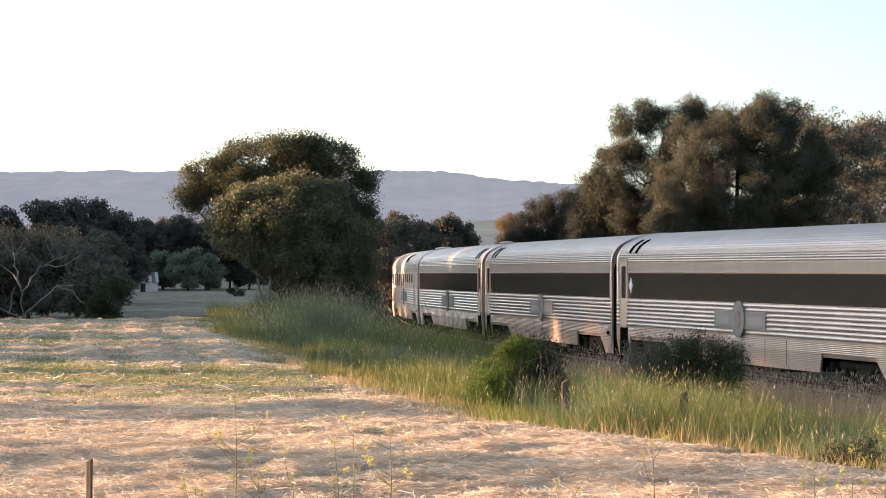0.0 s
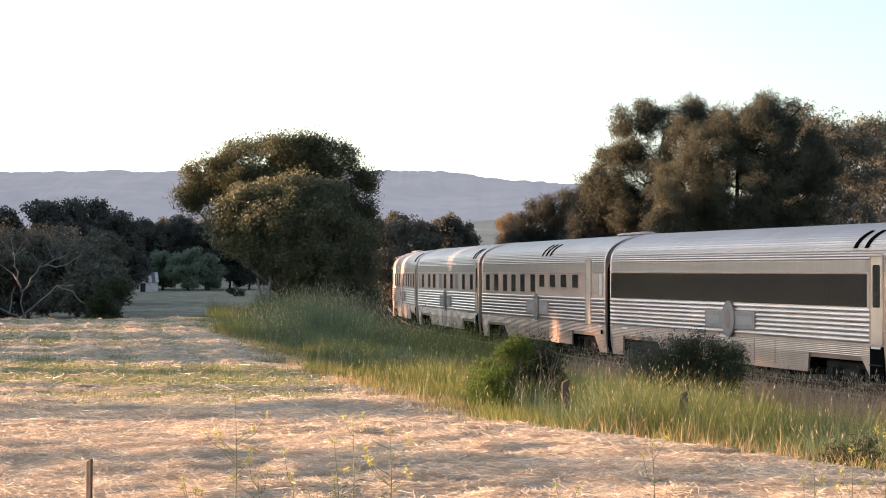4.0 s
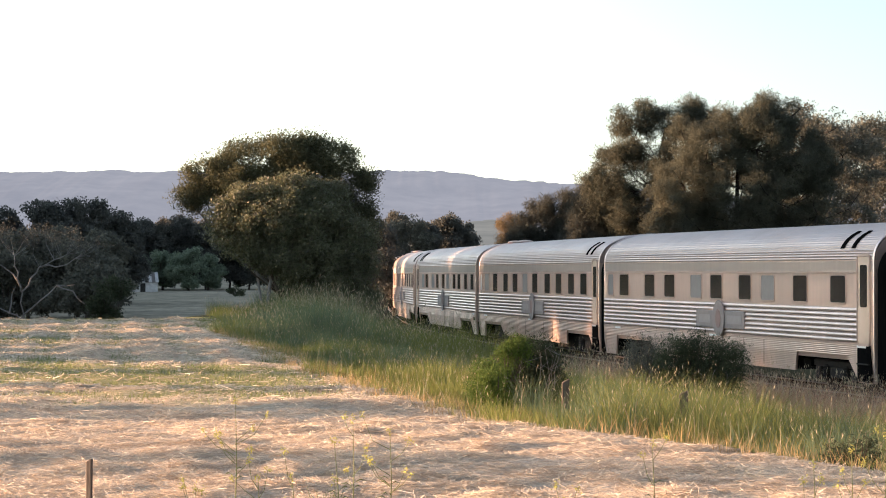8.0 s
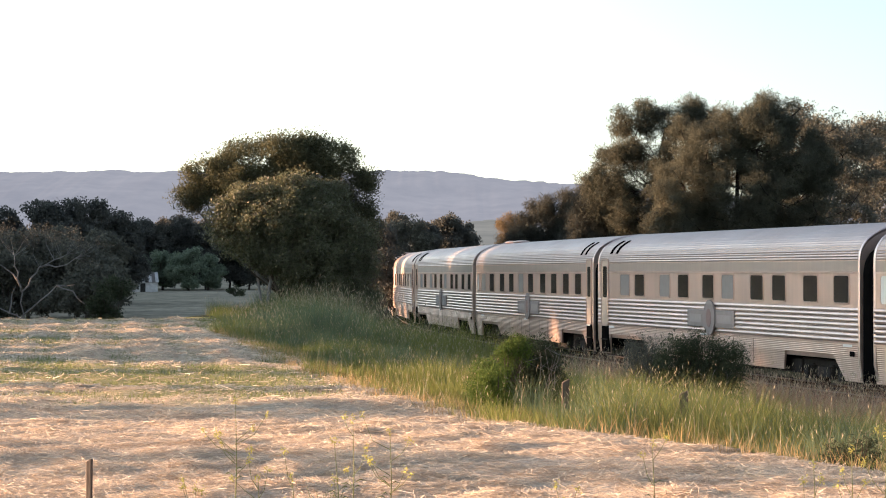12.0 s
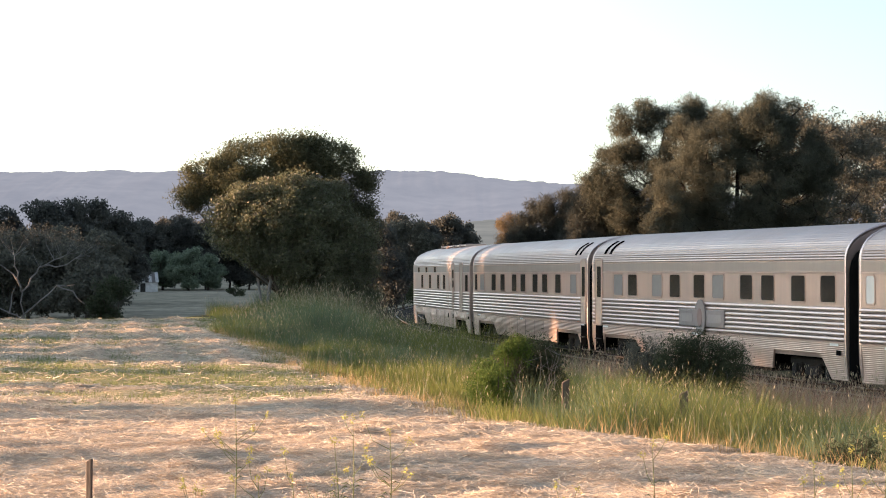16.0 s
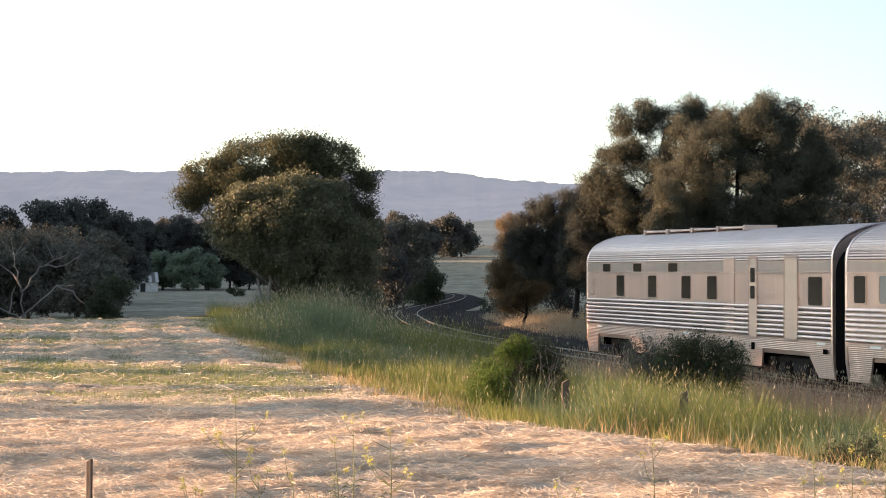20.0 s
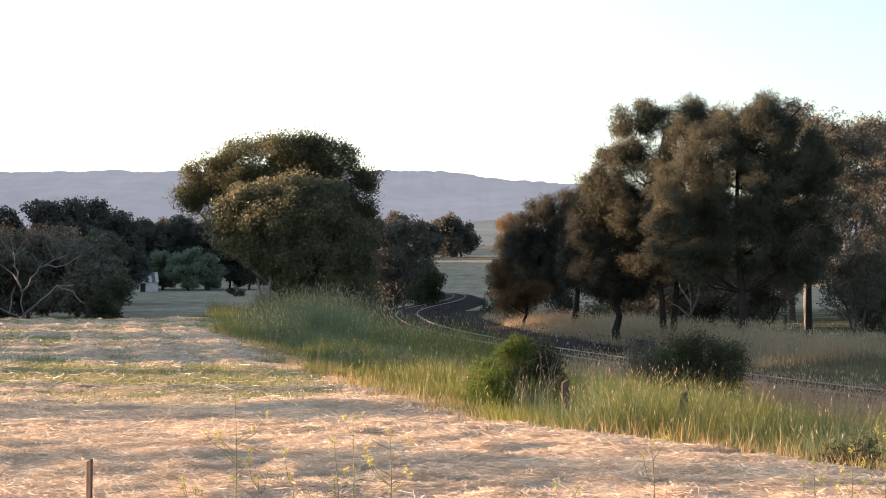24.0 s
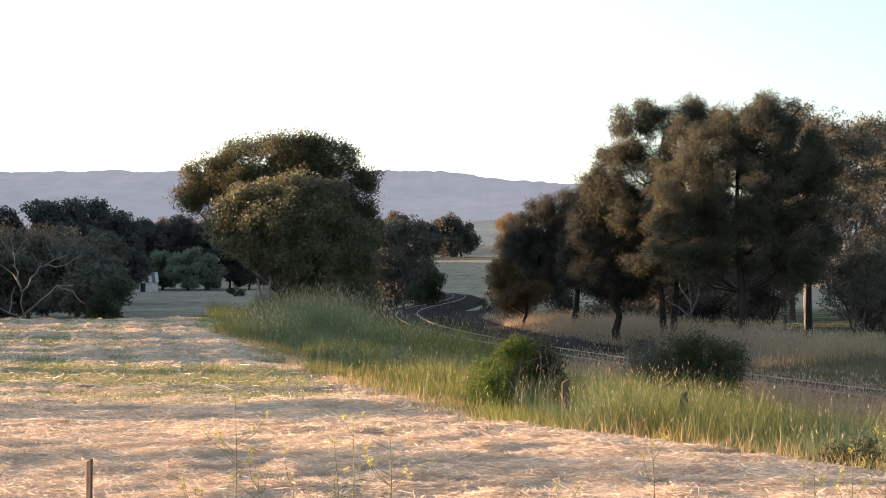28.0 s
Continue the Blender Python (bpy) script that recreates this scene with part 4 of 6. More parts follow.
def tree(name, label, base, blobs, bark, leaf, seed, trunk_r=0.16, fork=0.3, per=22, leaves=60, clump=0.35, size=(0.11, 0.05), droop=0.0, stems=1, lean=0.0, category="tree", twigs=0.5, limbs=(), leader=False):
    """Trunk and limbs that reach for the blobs of the crown, and leaves in clumps. Blobs: dx, dy, z above the ground, rx, ry, rz."""
    rng = np.random.default_rng(seed)
    x, y = base
    t = empty(name, pose(x, y, ground_z(x, y) - 0.05))
    tagged(t, label, category)
    blobs = [tuple(b) for b in blobs]
    top = max(b[2] + b[5] for b in blobs)
    segs = []
    forks = []
    for s in range(stems if not limbs else 0):
        a = np.array([0.5 * trunk_r * (s * 2 - stems + 1) * 2, 0, 0])
        f = np.array([lean * top * fork + rng.normal() * 0.12 + 0.35 * (s - (stems - 1) / 2), rng.normal() * 0.1, top * fork * rng.uniform(0.85, 1.1)])
        m = (a + f) / 2 + rng.normal(size=3) * np.array([0.06, 0.06, 0])
        segs += [(a, m, trunk_r * 1.15, trunk_r * 0.9), (m, f, trunk_r * 0.9, trunk_r * 0.72)]
        forks.append(f)
    cl = clumps_in(rng, blobs, per)
    cl = cl[cl[:, 2] > 0.15]
    tips = []
    for line in limbs:
        q = [np.array((a, c2, b)) for a, b, c2 in line]
        for j in range(len(q) - 1):
            r0, r1 = trunk_r * (0.85 - 0.6 * j / len(q)), trunk_r * (0.85 - 0.6 * (j + 1) / len(q))
            segs.append((q[j], q[j + 1], r0, r1))
        tips += q[1:]
    if leader:      # the stems run on up through the crown, and the limbs leave them one above another
        ends = []
        for f in forks:
            p, r = f, trunk_r * 0.72
            while p[2] < top * 0.86:
                q = p + np.array([rng.normal() * 0.12, rng.normal() * 0.1, top * 0.14])
                segs.append((p, q, r, r * 0.8))
                ends.append((p, q, r))
                p, r = q, r * 0.8
    for b in blobs if not limbs else ():
        c = np.array(b[:3])
        if leader:
            want = max(c[2] - 0.25 - 0.55 * math.hypot(c[0], c[1]), ends[0][0][2])
            p, q, r = min(ends, key=lambda e: abs(e[0][2] - want) + 0.3 * abs(e[0][0] - c[0]))
            m = p + (c - p) * np.array([0.6, 0.6, 0.38]) + rng.normal(size=3) * 0.1
            r *= 0.34
            segs += [(p, m, r, r * 0.65), (m, c, r * 0.65, r * 0.3)]
            tips += [m, c]
            continue
        f = forks[int(np.argmin([abs(q[0] - c[0]) for q in forks]))]
        m = f + (c - f) * 0.55 + np.array([0, 0, -0.08 * np.linalg.norm(c - f)]) + rng.normal(size=3) * 0.12
        r = trunk_r * 0.5
        segs += [(f, m, r, r * 0.7), (m, c, r * 0.7, r * 0.35)]
        tips += [m, c]
    tips = np.array(tips)
    for c in cl[rng.random(len(cl)) < twigs]:
        o = tips[np.argmin(np.linalg.norm(tips - c, axis=1))]
        m = (o + c) / 2 + rng.normal(size=3) * 0.1
        segs += [(o, m, trunk_r * 0.16, trunk_r * 0.11), (m, c, trunk_r * 0.11, trunk_r * 0.05)]
    v, f = tubes(segs, 7 if top < 12 and y < 160 else 5)
    from_arrays("trunk", v, f, 4, bark, t, True)
    n = len(cl) * leaves
    cen = np.repeat(cl, leaves, 0) + in_ball(rng, n, clump * 1.55) * np.repeat(rng.uniform(0.6, 1.2, (len(cl), 1)), leaves, 0) * np.array([1, 1, 0.8])
    cen = cen[cen[:, 2] > 0.1]
    v, f = leaf_cards(rng, cen, size[0], size[1], droop)
    from_arrays("crown", v, f, 3, leaf, t)
    return t


def crown(w, h0, h1, seed, n=9, flat=0.45):
    """Blobs for an uneven crown of that width between two heights."""
    r = random.Random(seed)
    out = []
    for i in range(n):
        t = (i + 0.5) / n
        z = h0 + (h1 - h0) * (0.15 + 0.72 * t)
        half = w / 2 * math.sqrt(max(0.15, 1 - (2 * t - 0.95) ** 2)) * 0.62
        a = r.uniform(0, 6.28)
        rr = w * r.uniform(0.17, 0.26)
        out.append((half * math.cos(a), half * math.sin(a) * 0.8, z, rr, rr * 0.9, rr * r.uniform(flat, flat + 0.3)))
    return out


# the big tree beside the field: a high gum crown behind, a dense bushy tree before it
tree("gum_tree", "tall gum with a rounded olive crown beside the field", (-6.55, 109), [
    (-0.2, -0.2, 7.35, 1.35, 1.1, 0.75), (0.9, -0.2, 7.4, 1.06, 1, 0.72), (1.9, 0, 7.0, 1.1, 1, 0.9), (0.8, 0, 6.2, 1.6, 1.4, 1.08), (-2, 0.2, 7.1, 0.85, 0.8, 0.65), (-1.7, -0.3, 6.0, 1.0, 0.9, 0.8), (-3.4, 0, 6.4, 0.95, 0.8, 0.6),
    (-4.2, 0, 5.35, 0.62, 0.7, 0.5), (-3.6, 0.2, 5.5, 0.8, 0.7, 0.5), (2.9, 0.4, 5.5, 0.9, 0.9, 0.95), (-2.7, 0, 6.9, 0.6, 0.6, 0.4), (3.3, 0.2, 6.3, 0.45, 0.5, 0.45), (0.3, 0.3, 5.0, 1.8, 1.5, 1.4), (2.2, 0.5, 4.4, 1.3, 1.2, 1.3), (3.2, 0.3, 4.2, 0.7, 0.7, 0.9), (-0.6, 0, 6.2, 1.3, 1.1, 1.0), (-2.4, 0, 5.6, 1.0, 0.9, 0.8), (-3.0, 0.1, 6.0, 0.8, 0.8, 0.6)],
    BARK_GREY, HEATH, 11, 0.12, 0.17, 46, 185, 0.36, (0.10, 0.05), 0.35, 3, twigs=0.15)
bushy = tree("bushy_tree", "dense bushy olive-green tree leaning over tall grass", (-6.5, 107), [
    (-0.5, 0, 4.5, 2.2, 1.7, 1.5), (1.0, 0, 4.5, 1.7, 1.5, 1.4), (-1.6, -0.3, 3.75, 1.4, 1.2, 0.95), (-2.4, -0.3, 4.5, 0.85, 0.9, 0.7), (0.5, -0.3, 3.0, 1.8, 1.4, 1.1), (2.0, 0, 3.1, 1.4, 1.3, 1.5), (1.3, -0.3, 2.0, 1.5, 1.2, 0.9), (2.6, 0, 2.3, 1.2, 1.1, 1.3),
    (2.5, 0.2, 1.1, 1.3, 1.1, 0.8), (-0.5, -0.3, 2.75, 1.0, 0.8, 0.5), (-1.3, -0.2, 5.4, 0.9, 0.8, 0.6), (0.3, -0.2, 5.6, 1.0, 0.9, 0.55), (1.6, 0, 5.3, 0.9, 0.8, 0.7), (-2.2, -0.2, 3.9, 0.9, 0.8, 0.8), (2.9, 0, 3.6, 0.8, 0.8, 1.0)],
    BARK, OLIVE, 12, 0.10, 0.2, 44, 200, 0.37, (0.105, 0.062), 0.2, 1, twigs=0.2)
for segs, bark in (([((-1.05, -0.2, -0.3), (-0.98, -0.2, 0.9), 0.07, 0.06), ((-0.98, -0.2, 0.9), (-1.25, 0, 2.6), 0.06, 0.05)], BARK_WHITE), ([((-0.62, -0.3, -0.3), (-0.72, -0.3, 1.1), 0.10, 0.08), ((-0.72, -0.3, 1.1), (-0.5, 0, 2.8), 0.08, 0.05)], BARK_WHITE),
                   ([((0.45, -0.4, -0.3), (0.25, -0.4, 0.5), 0.085, 0.08), ((0.25, -0.4, 0.5), (-0.35, -0.3, 1.55), 0.08, 0.07), ((-0.35, -0.3, 1.55), (-0.75, -0.1, 2.6), 0.07, 0.05)], BARK)):
    v, f = tubes(segs, 8)
    from_arrays("stem", v, f, 4, bark, bushy, True)


# she-oaks beyond the line
def feathered(blobs, seed):
    """Adds upright plumes round the upper outline of the crown."""
    r = random.Random(seed)
    out = list(blobs)
    for x, y, z, rx, ry, rz in blobs:
        for _ in range(3):
            a, e = r.uniform(0, 6.28), r.uniform(-0.15, 1.2)
            k = r.uniform(0.22, 0.40)
            out.append((x + rx * 0.95 * math.cos(a) * math.cos(e), y + ry * 0.9 * math.sin(a) * math.cos(e), z + rz * 0.98 * math.sin(e) + 0.15, k, k, k * r.uniform(1.1, 1.9)))
    return out


SHE = dict(per=34, leaves=205, clump=0.33, size=(0.30, 0.021), droop=0.25, twigs=0.3, leader=True)
tree("sheoak_tree", "tall she-oak with fine drooping brown-green foliage", (12.55, 109), feathered([(-1.2, 0, 8.3, 1.6, 1.5, 1.2), (1, 0, 8.7, 1.5, 1.5, 1.4), (0.2, -0.5, 9.2, 1.0, 1.1, 0.6), (0.9, 0, 9.4, 0.5, 0.6, 0.5), (-2.4, 0, 6.52, 1.6, 1.6, 1.4), (0, -0.4, 6.42, 2.1, 2, 1.6), (2.2, 0, 6.52, 1.7, 1.6, 1.6), (-2.6, 0, 4.4, 1.6, 1.5, 1.2), (0.3, 0.2, 4.2, 1.9, 1.8, 1.2), (2.6, 0, 4.2, 1.5, 1.4, 1.3), (3.1, 0.2, 7.42, 0.9, 0.9, 1.3), (-2.0, 0.3, 3.1, 1.2, 1.2, 0.6), (2.3, 0.3, 3.0, 1.2, 1.2, 0.6)], 1), BARK_DARK, SHEOAK, 21, 0.23, 0.2, **SHE)
tree("sheoak_tree", "tall she-oak with two stems and open airy top", (9.9, 113), feathered([(-1.5, 0, 9.0, 1.0, 1.0, 1.1), (0.2, 0, 9.6, 0.9, 1.0, 0.8), (1.5, 0, 9.3, 0.8, 0.9, 0.8), (-2.4, 0, 7.5, 0.95, 1.0, 1.0), (-2.9, 0, 6.3, 0.75, 0.8, 0.9), (0, 0, 7.62, 1.4, 1.4, 1.3), (-1.3, 0, 5.6, 1.4, 1.4, 1.4), (0.7, 0, 5.2, 1.5, 1.5, 1.4), (-0.6, 0, 3.6, 1.5, 1.4, 0.9), (1.1, 0, 3.3, 1.2, 1.2, 0.9)], 2), BARK_DARK, SHEOAK, 22, 0.17, 0.2, stems=2, **SHE)
tree("sheoak_tree", "she-oak with a low rounded crown, leaves coloured as shaded", (7.7, 114), feathered([(-0.4, 0, 6.3, 1.2, 1.1, 1.2), (-1.3, 0, 4.9, 1.2, 1.2, 1.4), (0.6, 0, 4.9, 1.3, 1.3, 1.5), (-1, 0, 3.4, 1.4, 1.3, 1.1), (0.8, 0, 3.3, 1.3, 1.2, 1.1), (0, 0.2, 2.5, 1.3, 1.2, 0.5)], 3), BARK_DARK, SHADEOAK, 23, 0.20, 0.2, **SHE)
tree("sheoak_tree", "she-oak with a low rounded crown, leaves coloured as shaded", (7.2, 142), feathered([(-0.6, 0, 6.6, 1.3, 1.3, 1.0), (-1.9, 0, 5.52, 1.3, 1.2, 1.2), (0.2, 0, 5.0, 1.5, 1.4, 1.5), (-1.8, 0, 3.8, 1.6, 1.4, 1.3), (-0.2, 0, 3.1, 1.5, 1.4, 1.0), (-2.8, 0, 4.4, 1.0, 1, 1.1)], 4), BARK_DARK, SHADEOAK, 24, 0.19, 0.22, **SHE)
tree("sheoak_tree", "young she-oak, rusty foliage coloured as if sunlit", (4.8, 150), feathered([(-0.8, 0, 5, 0.9, 0.9, 1.2), (0.4, 0, 4.4, 1.0, 1, 1.2), (-1.2, 0, 3.2, 1.0, 1, 1.1), (0.3, 0, 2.4, 1.2, 1.2, 1.1), (-0.8, 0, 1.8, 1.1, 1, 0.9)], 5), BARK_DARK, LIT_RUSTOAK, 25, 0.11, 0.14, **SHE)
tree("dead_sapling", "bare grey dead sapling beside the she-oaks", (10.75, 112), [(0, 0, 2.6, 0.3, 0.3, 0.4)], BARK_GREY, SHEOAK, 27, 0.045, 0.5, 20, 3, 0.2, (0.1, 0.01), 0.2, twigs=0.6, limbs=[[(0.1, -0.3, 0), (0.0, 0.8, 0), (-0.05, 1.9, 0), (-0.2, 2.9, 0)], [(0.0, 1.0, 0), (-0.5, 1.5, 0), (-0.9, 1.7, 0)], [(-0.05, 1.7, 0), (-0.5, 2.4, 0), (-0.6, 3.0, 0)], [(0.0, 1.3, 0), (0.3, 2.0, 0), (0.35, 2.5, 0)]])
tree("young_pine", "small dark green bush beside the track", (3.8, 203), [(0, 0, 1.2, 0.8, 0.8, 0.9), (0.2, 0, 2.0, 0.6, 0.6, 0.7), (-0.3, 0, 0.8, 0.8, 0.7, 0.6)], BARK, BUSHLEAF, 26, 0.06, 0.1, 30, 60, 0.22, (0.12, 0.05), 0.0, category="shrub")
# gums behind on the right
GUM = dict(per=15, leaves=100, clump=0.38, size=(0.15, 0.075), droop=0.4, twigs=0.4)
for i, (gx, gy, h, w, h0) in enumerate(((19.1, 135, 12.2, 8.0, 4.0), (23.6, 148, 12.8, 8.0, 3.0), (26.8, 152, 12.6, 8.0, 3.0), (24.6, 138, 7.0, 6.0, 0.8), (21.6, 160, 8.0, 7.0, 0.8), (29.5, 160, 13, 8, 2.0), (16.0, 165, 9, 8, 0.8))):
    tree("gum_tree", "tall open gum with pale limbs and grey-green leaves", (gx, gy), crown(w, h0, h, 40 + i, 12, 0.35), BARK_GREY if i < 3 else BARK, FARLEAF if i < 3 else DARKLEAF, 60 + i, 0.22, 0.25, **GUM)
tree("gum_tree", "old gum with a pale blotched trunk in the paddock", (16.4, 116), [(-0.6, 0, 8.6, 1.2, 1.1, 0.8), (0.9, 0.2, 9.3, 1.3, 1.1, 0.7), (2.2, 0, 8.8, 1.2, 1.0, 0.7), (1.6, -0.2, 7.4, 1.1, 1.0, 0.6), (-1.0, 0.1, 6.9, 1.0, 0.9, 0.6), (2.7, 0.2, 7.2, 0.9, 0.8, 0.5), (0.4, 0.2, 5.6, 1.2, 1.0, 0.6), (2.0, 0, 5.4, 1.0, 0.9, 0.6), (-0.8, 0, 4.6, 1.0, 0.9, 0.5)], BARK_DARK, FARLEAF, 71, 0.15, 0.36, leader=True, per=16, leaves=110, clump=0.33, size=(0.15, 0.07), droop=0.4, twigs=0.5)
for i, (gx, gy, h) in enumerate(((18.7, 117, 4.4), (20.6, 119, 4.8))):
    tree("tall_shrub", "small many-stemmed tree at the paddock's edge", (gx, gy), crown(3.4, 1.3, h, 74 + i, 9, 0.5), BARK, FARLEAF, 76 + i, 0.07, 0.3, 22, 80, 0.33, (0.16, 0.06), 0.3, stems=3, category="shrub", twigs=0.2)
# dense dark undergrowth behind the she-oaks
for i, (gx, gy, h, w) in enumerate(((9.6, 140, 3.6, 4.2), (12.2, 138, 4.2, 4.4), (17.8, 141, 4.4, 4.6), (13.6, 141, 4.0, 4.4), (15.8, 139, 4.2, 4.4), (20.6, 127, 4.0, 4.6), (22.8, 132, 4.6, 4.6), (25.6, 143, 5.0, 5.0), (28.6, 146, 5.2, 5.4), (31.5, 150, 5.0, 5.4), (4.6, 162, 3.4, 3.4), (7.4, 166, 4.4, 4.6), (11.5, 168, 5.2, 5.4))):
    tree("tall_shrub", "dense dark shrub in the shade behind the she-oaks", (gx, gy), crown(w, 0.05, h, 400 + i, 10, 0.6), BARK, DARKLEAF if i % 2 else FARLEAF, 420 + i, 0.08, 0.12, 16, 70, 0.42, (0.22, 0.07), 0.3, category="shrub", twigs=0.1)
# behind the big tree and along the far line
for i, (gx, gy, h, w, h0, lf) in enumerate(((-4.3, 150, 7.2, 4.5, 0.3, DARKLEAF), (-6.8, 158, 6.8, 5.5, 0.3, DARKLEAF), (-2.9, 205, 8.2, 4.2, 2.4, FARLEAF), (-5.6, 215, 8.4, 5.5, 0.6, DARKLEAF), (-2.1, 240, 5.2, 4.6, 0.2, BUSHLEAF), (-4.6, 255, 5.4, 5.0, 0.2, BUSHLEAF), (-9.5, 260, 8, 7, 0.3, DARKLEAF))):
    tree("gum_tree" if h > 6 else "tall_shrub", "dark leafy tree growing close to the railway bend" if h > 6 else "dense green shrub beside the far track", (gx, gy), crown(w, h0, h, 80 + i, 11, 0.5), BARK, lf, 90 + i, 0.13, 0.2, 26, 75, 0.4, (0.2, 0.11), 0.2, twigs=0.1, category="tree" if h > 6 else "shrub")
# the dark belt across the paddock
belt = [(-46, 262, 9, 9), (-41, 256, 9, 8), (-37.5, 266, 8.4, 8), (-34.5, 250, 7.4, 7), (-43, 285, 9.5, 9), (-39, 290, 9, 9), (-38, 225, 6.5, 7), (-31.5, 232, 5.6, 6),
        (-57, 335, 13, 10), (-52.5, 332, 14.4, 9), (-48.5, 335, 14.8, 9), (-45.5, 338, 14.6, 8), (-43, 345, 13.2, 8), (-62, 330, 12, 10),
        (-60, 480, 13.5, 12), (-56, 490, 14.2, 11), (-52, 480, 13.8, 11), (-48, 485, 14.4, 11), (-44, 480, 13.4, 11), (-40, 485, 13.0, 11), (-36, 480, 12.2, 11), (-32, 485, 12.0, 11), (-28, 480, 11.5, 11), (-24, 480, 11, 11), (-19, 480, 11, 11), (-66, 480, 13, 12)]
for i, (gx, gy, h, w) in enumerate(belt):
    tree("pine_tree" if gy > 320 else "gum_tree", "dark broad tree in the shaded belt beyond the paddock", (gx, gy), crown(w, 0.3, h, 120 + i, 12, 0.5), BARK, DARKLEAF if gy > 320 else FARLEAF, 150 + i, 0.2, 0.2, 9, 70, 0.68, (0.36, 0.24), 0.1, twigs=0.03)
for i, (gx, gy, h, w) in enumerate(((-56, 468, 6.4, 8), (-51, 472, 7.2, 8), (-46, 468, 7.4, 8), (-43, 474, 6.8, 7))):
    tree("willow_tree", "soft grey-green willow beside the old shed", (gx, gy), crown(w, 0.2, h, 200 + i, 10, 0.5), BARK, WILLOW, 210 + i, 0.2, 0.2, 12, 60, 0.5, (0.45, 0.2), 0.4, twigs=0.03)
tree("tall_shrub", "dense dark shrub at the corner of the paddock", (-25.7, 200), crown(4.2, 0.1, 4.9, 220, 9, 0.6), BARK, BUSHLEAF, 221, 0.12, 0.15, 22, 60, 0.4, (0.22, 0.09), 0.2, category="shrub")
tree("round_shrub", "low round shrub alone on the paddock", (-32, 400), crown(2.6, 0.1, 1.5, 222, 6, 0.5), BARK, BUSHLEAF, 223, 0.08, 0.15, 22, 60, 0.3, (0.3, 0.12), 0.1, category="shrub")
for i, (gx, gy, h, w) in enumerate(((-6, 690, 10, 12), (0, 700, 11, 12), (5, 705, 9.5, 10), (-14, 680, 12, 14))):
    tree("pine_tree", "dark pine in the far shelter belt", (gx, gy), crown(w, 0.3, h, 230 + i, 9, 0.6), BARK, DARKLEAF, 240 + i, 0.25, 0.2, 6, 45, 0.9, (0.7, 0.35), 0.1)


# pale-limbed gum at the edge of the hollow
WHITE_LIMBS = [[(0, -0.60, 0), (0.05, 1.75, 0), (0.0, 2.85, 0), (-0.1, 3.25, 0)], [(-0.1, 3.15, 0), (-0.5, 3.85, 0.1), (-1.2, 4.35, 0.2), (-2.2, 4.65, 0.2)], [(-0.1, 3.15, 0), (-0.2, 3.95, -0.2), (-0.4, 4.85, -0.2)],
               [(0.0, 2.95, 0), (0.45, 3.65, 0), (0.9, 4.25, 0.1), (1.7, 4.65, 0.1), (2.4, 4.95, 0.2)], [(0.05, 1.65, 0), (0.9, 2.35, -0.2), (1.5, 2.85, -0.2), (1.9, 3.25, -0.3), (2.9, 3.30, -0.3)], [(1.9, 3.25, -0.3), (2.8, 2.95, -0.3), (3.4, 2.25, -0.2)],
               [(0.0, 1.35, 0), (-0.7, 1.75, -0.1), (-1.4, 2.10, -0.1), (-2.0, 2.15, -0.1)], [(0.9, 4.25, 0.1), (1.8, 4.25, 0), (2.9, 4.75, 0)], [(-0.7, 1.75, -0.1), (-0.6, 2.65, 0), (-0.4, 3.15, 0)]]
WHITE_LIMBS = [[(0, -2.2, 0), (0, 0.5, 0)]] + [[(a, b + 1.1, c) for a, b, c in line] for line in WHITE_LIMBS]
_jit = random.Random(7)


def crooked(line):
    """A limb with a bend put into each of its stretches."""
    out = [line[0]]
    for p, q in zip(line, line[1:]):
        out += [tuple((a + b) / 2 + _jit.uniform(-0.13, 0.13) for a, b in zip(p, q)), q]
    return out


WHITE_LIMBS = [crooked(line) for line in WHITE_LIMBS]
tree("white_gum_tree", "spreading gum with bare white forked limbs", (-22.9, 141), [(-2.2, 0.6, 6.7, 1.6, 1.2, 0.8), (-0.4, 0.6, 7.2, 1.7, 1.2, 0.6), (1.6, 0.6, 6.8, 1.8, 1.2, 0.7), (3.2, 0.6, 6.1, 1.4, 1.0, 0.7), (-3.4, 0.6, 5.9, 1.2, 1.0, 0.8)], BARK_WHITE, DARKLEAF, 31, 0.060, 0.24, 14, 40, 0.4, (0.14, 0.05), 0.3, 2, twigs=0.7, limbs=WHITE_LIMBS)

# unseen belt past the left edge, added to shade the paddock and far slopes
for i in range(38):
    tree("pine_tree", "unseen dark pine added as outer shelter row for shade", (min(-103 + 4 * math.sin(i * 1.3), -0.171 * (193 + 17 * i) - 35), 193 + 17 * i), crown(20, 0.2, 20 + 0.12 * i + 1.5 * math.sin(i * 1.7), 430 + i, 10, 0.6), BARK, DARKLEAF, 470 + i, 0.3, 0.2, 3, 13, 1.3, (2.4, 1.9), 0.1, twigs=0.03)
# unseen outermost row, added to keep the sun off the train
for i in range(11):
    tree("gum_tree", "unseen gum added as outermost windbreak row for shade", (-57 + 1.5 * math.sin(i * 2.7), 61 + 4.5 * i + (1.5 if i > 5 else -1.0)), crown(7.6, 7.2 if i > 5 else 6.4, 16.5, 510 + i, 14, 0.6), BARK, HEATH, 530 + i, 0.26, 0.2, 13, 44, 0.75, (0.7, 0.5), 0.2, twigs=0.05)
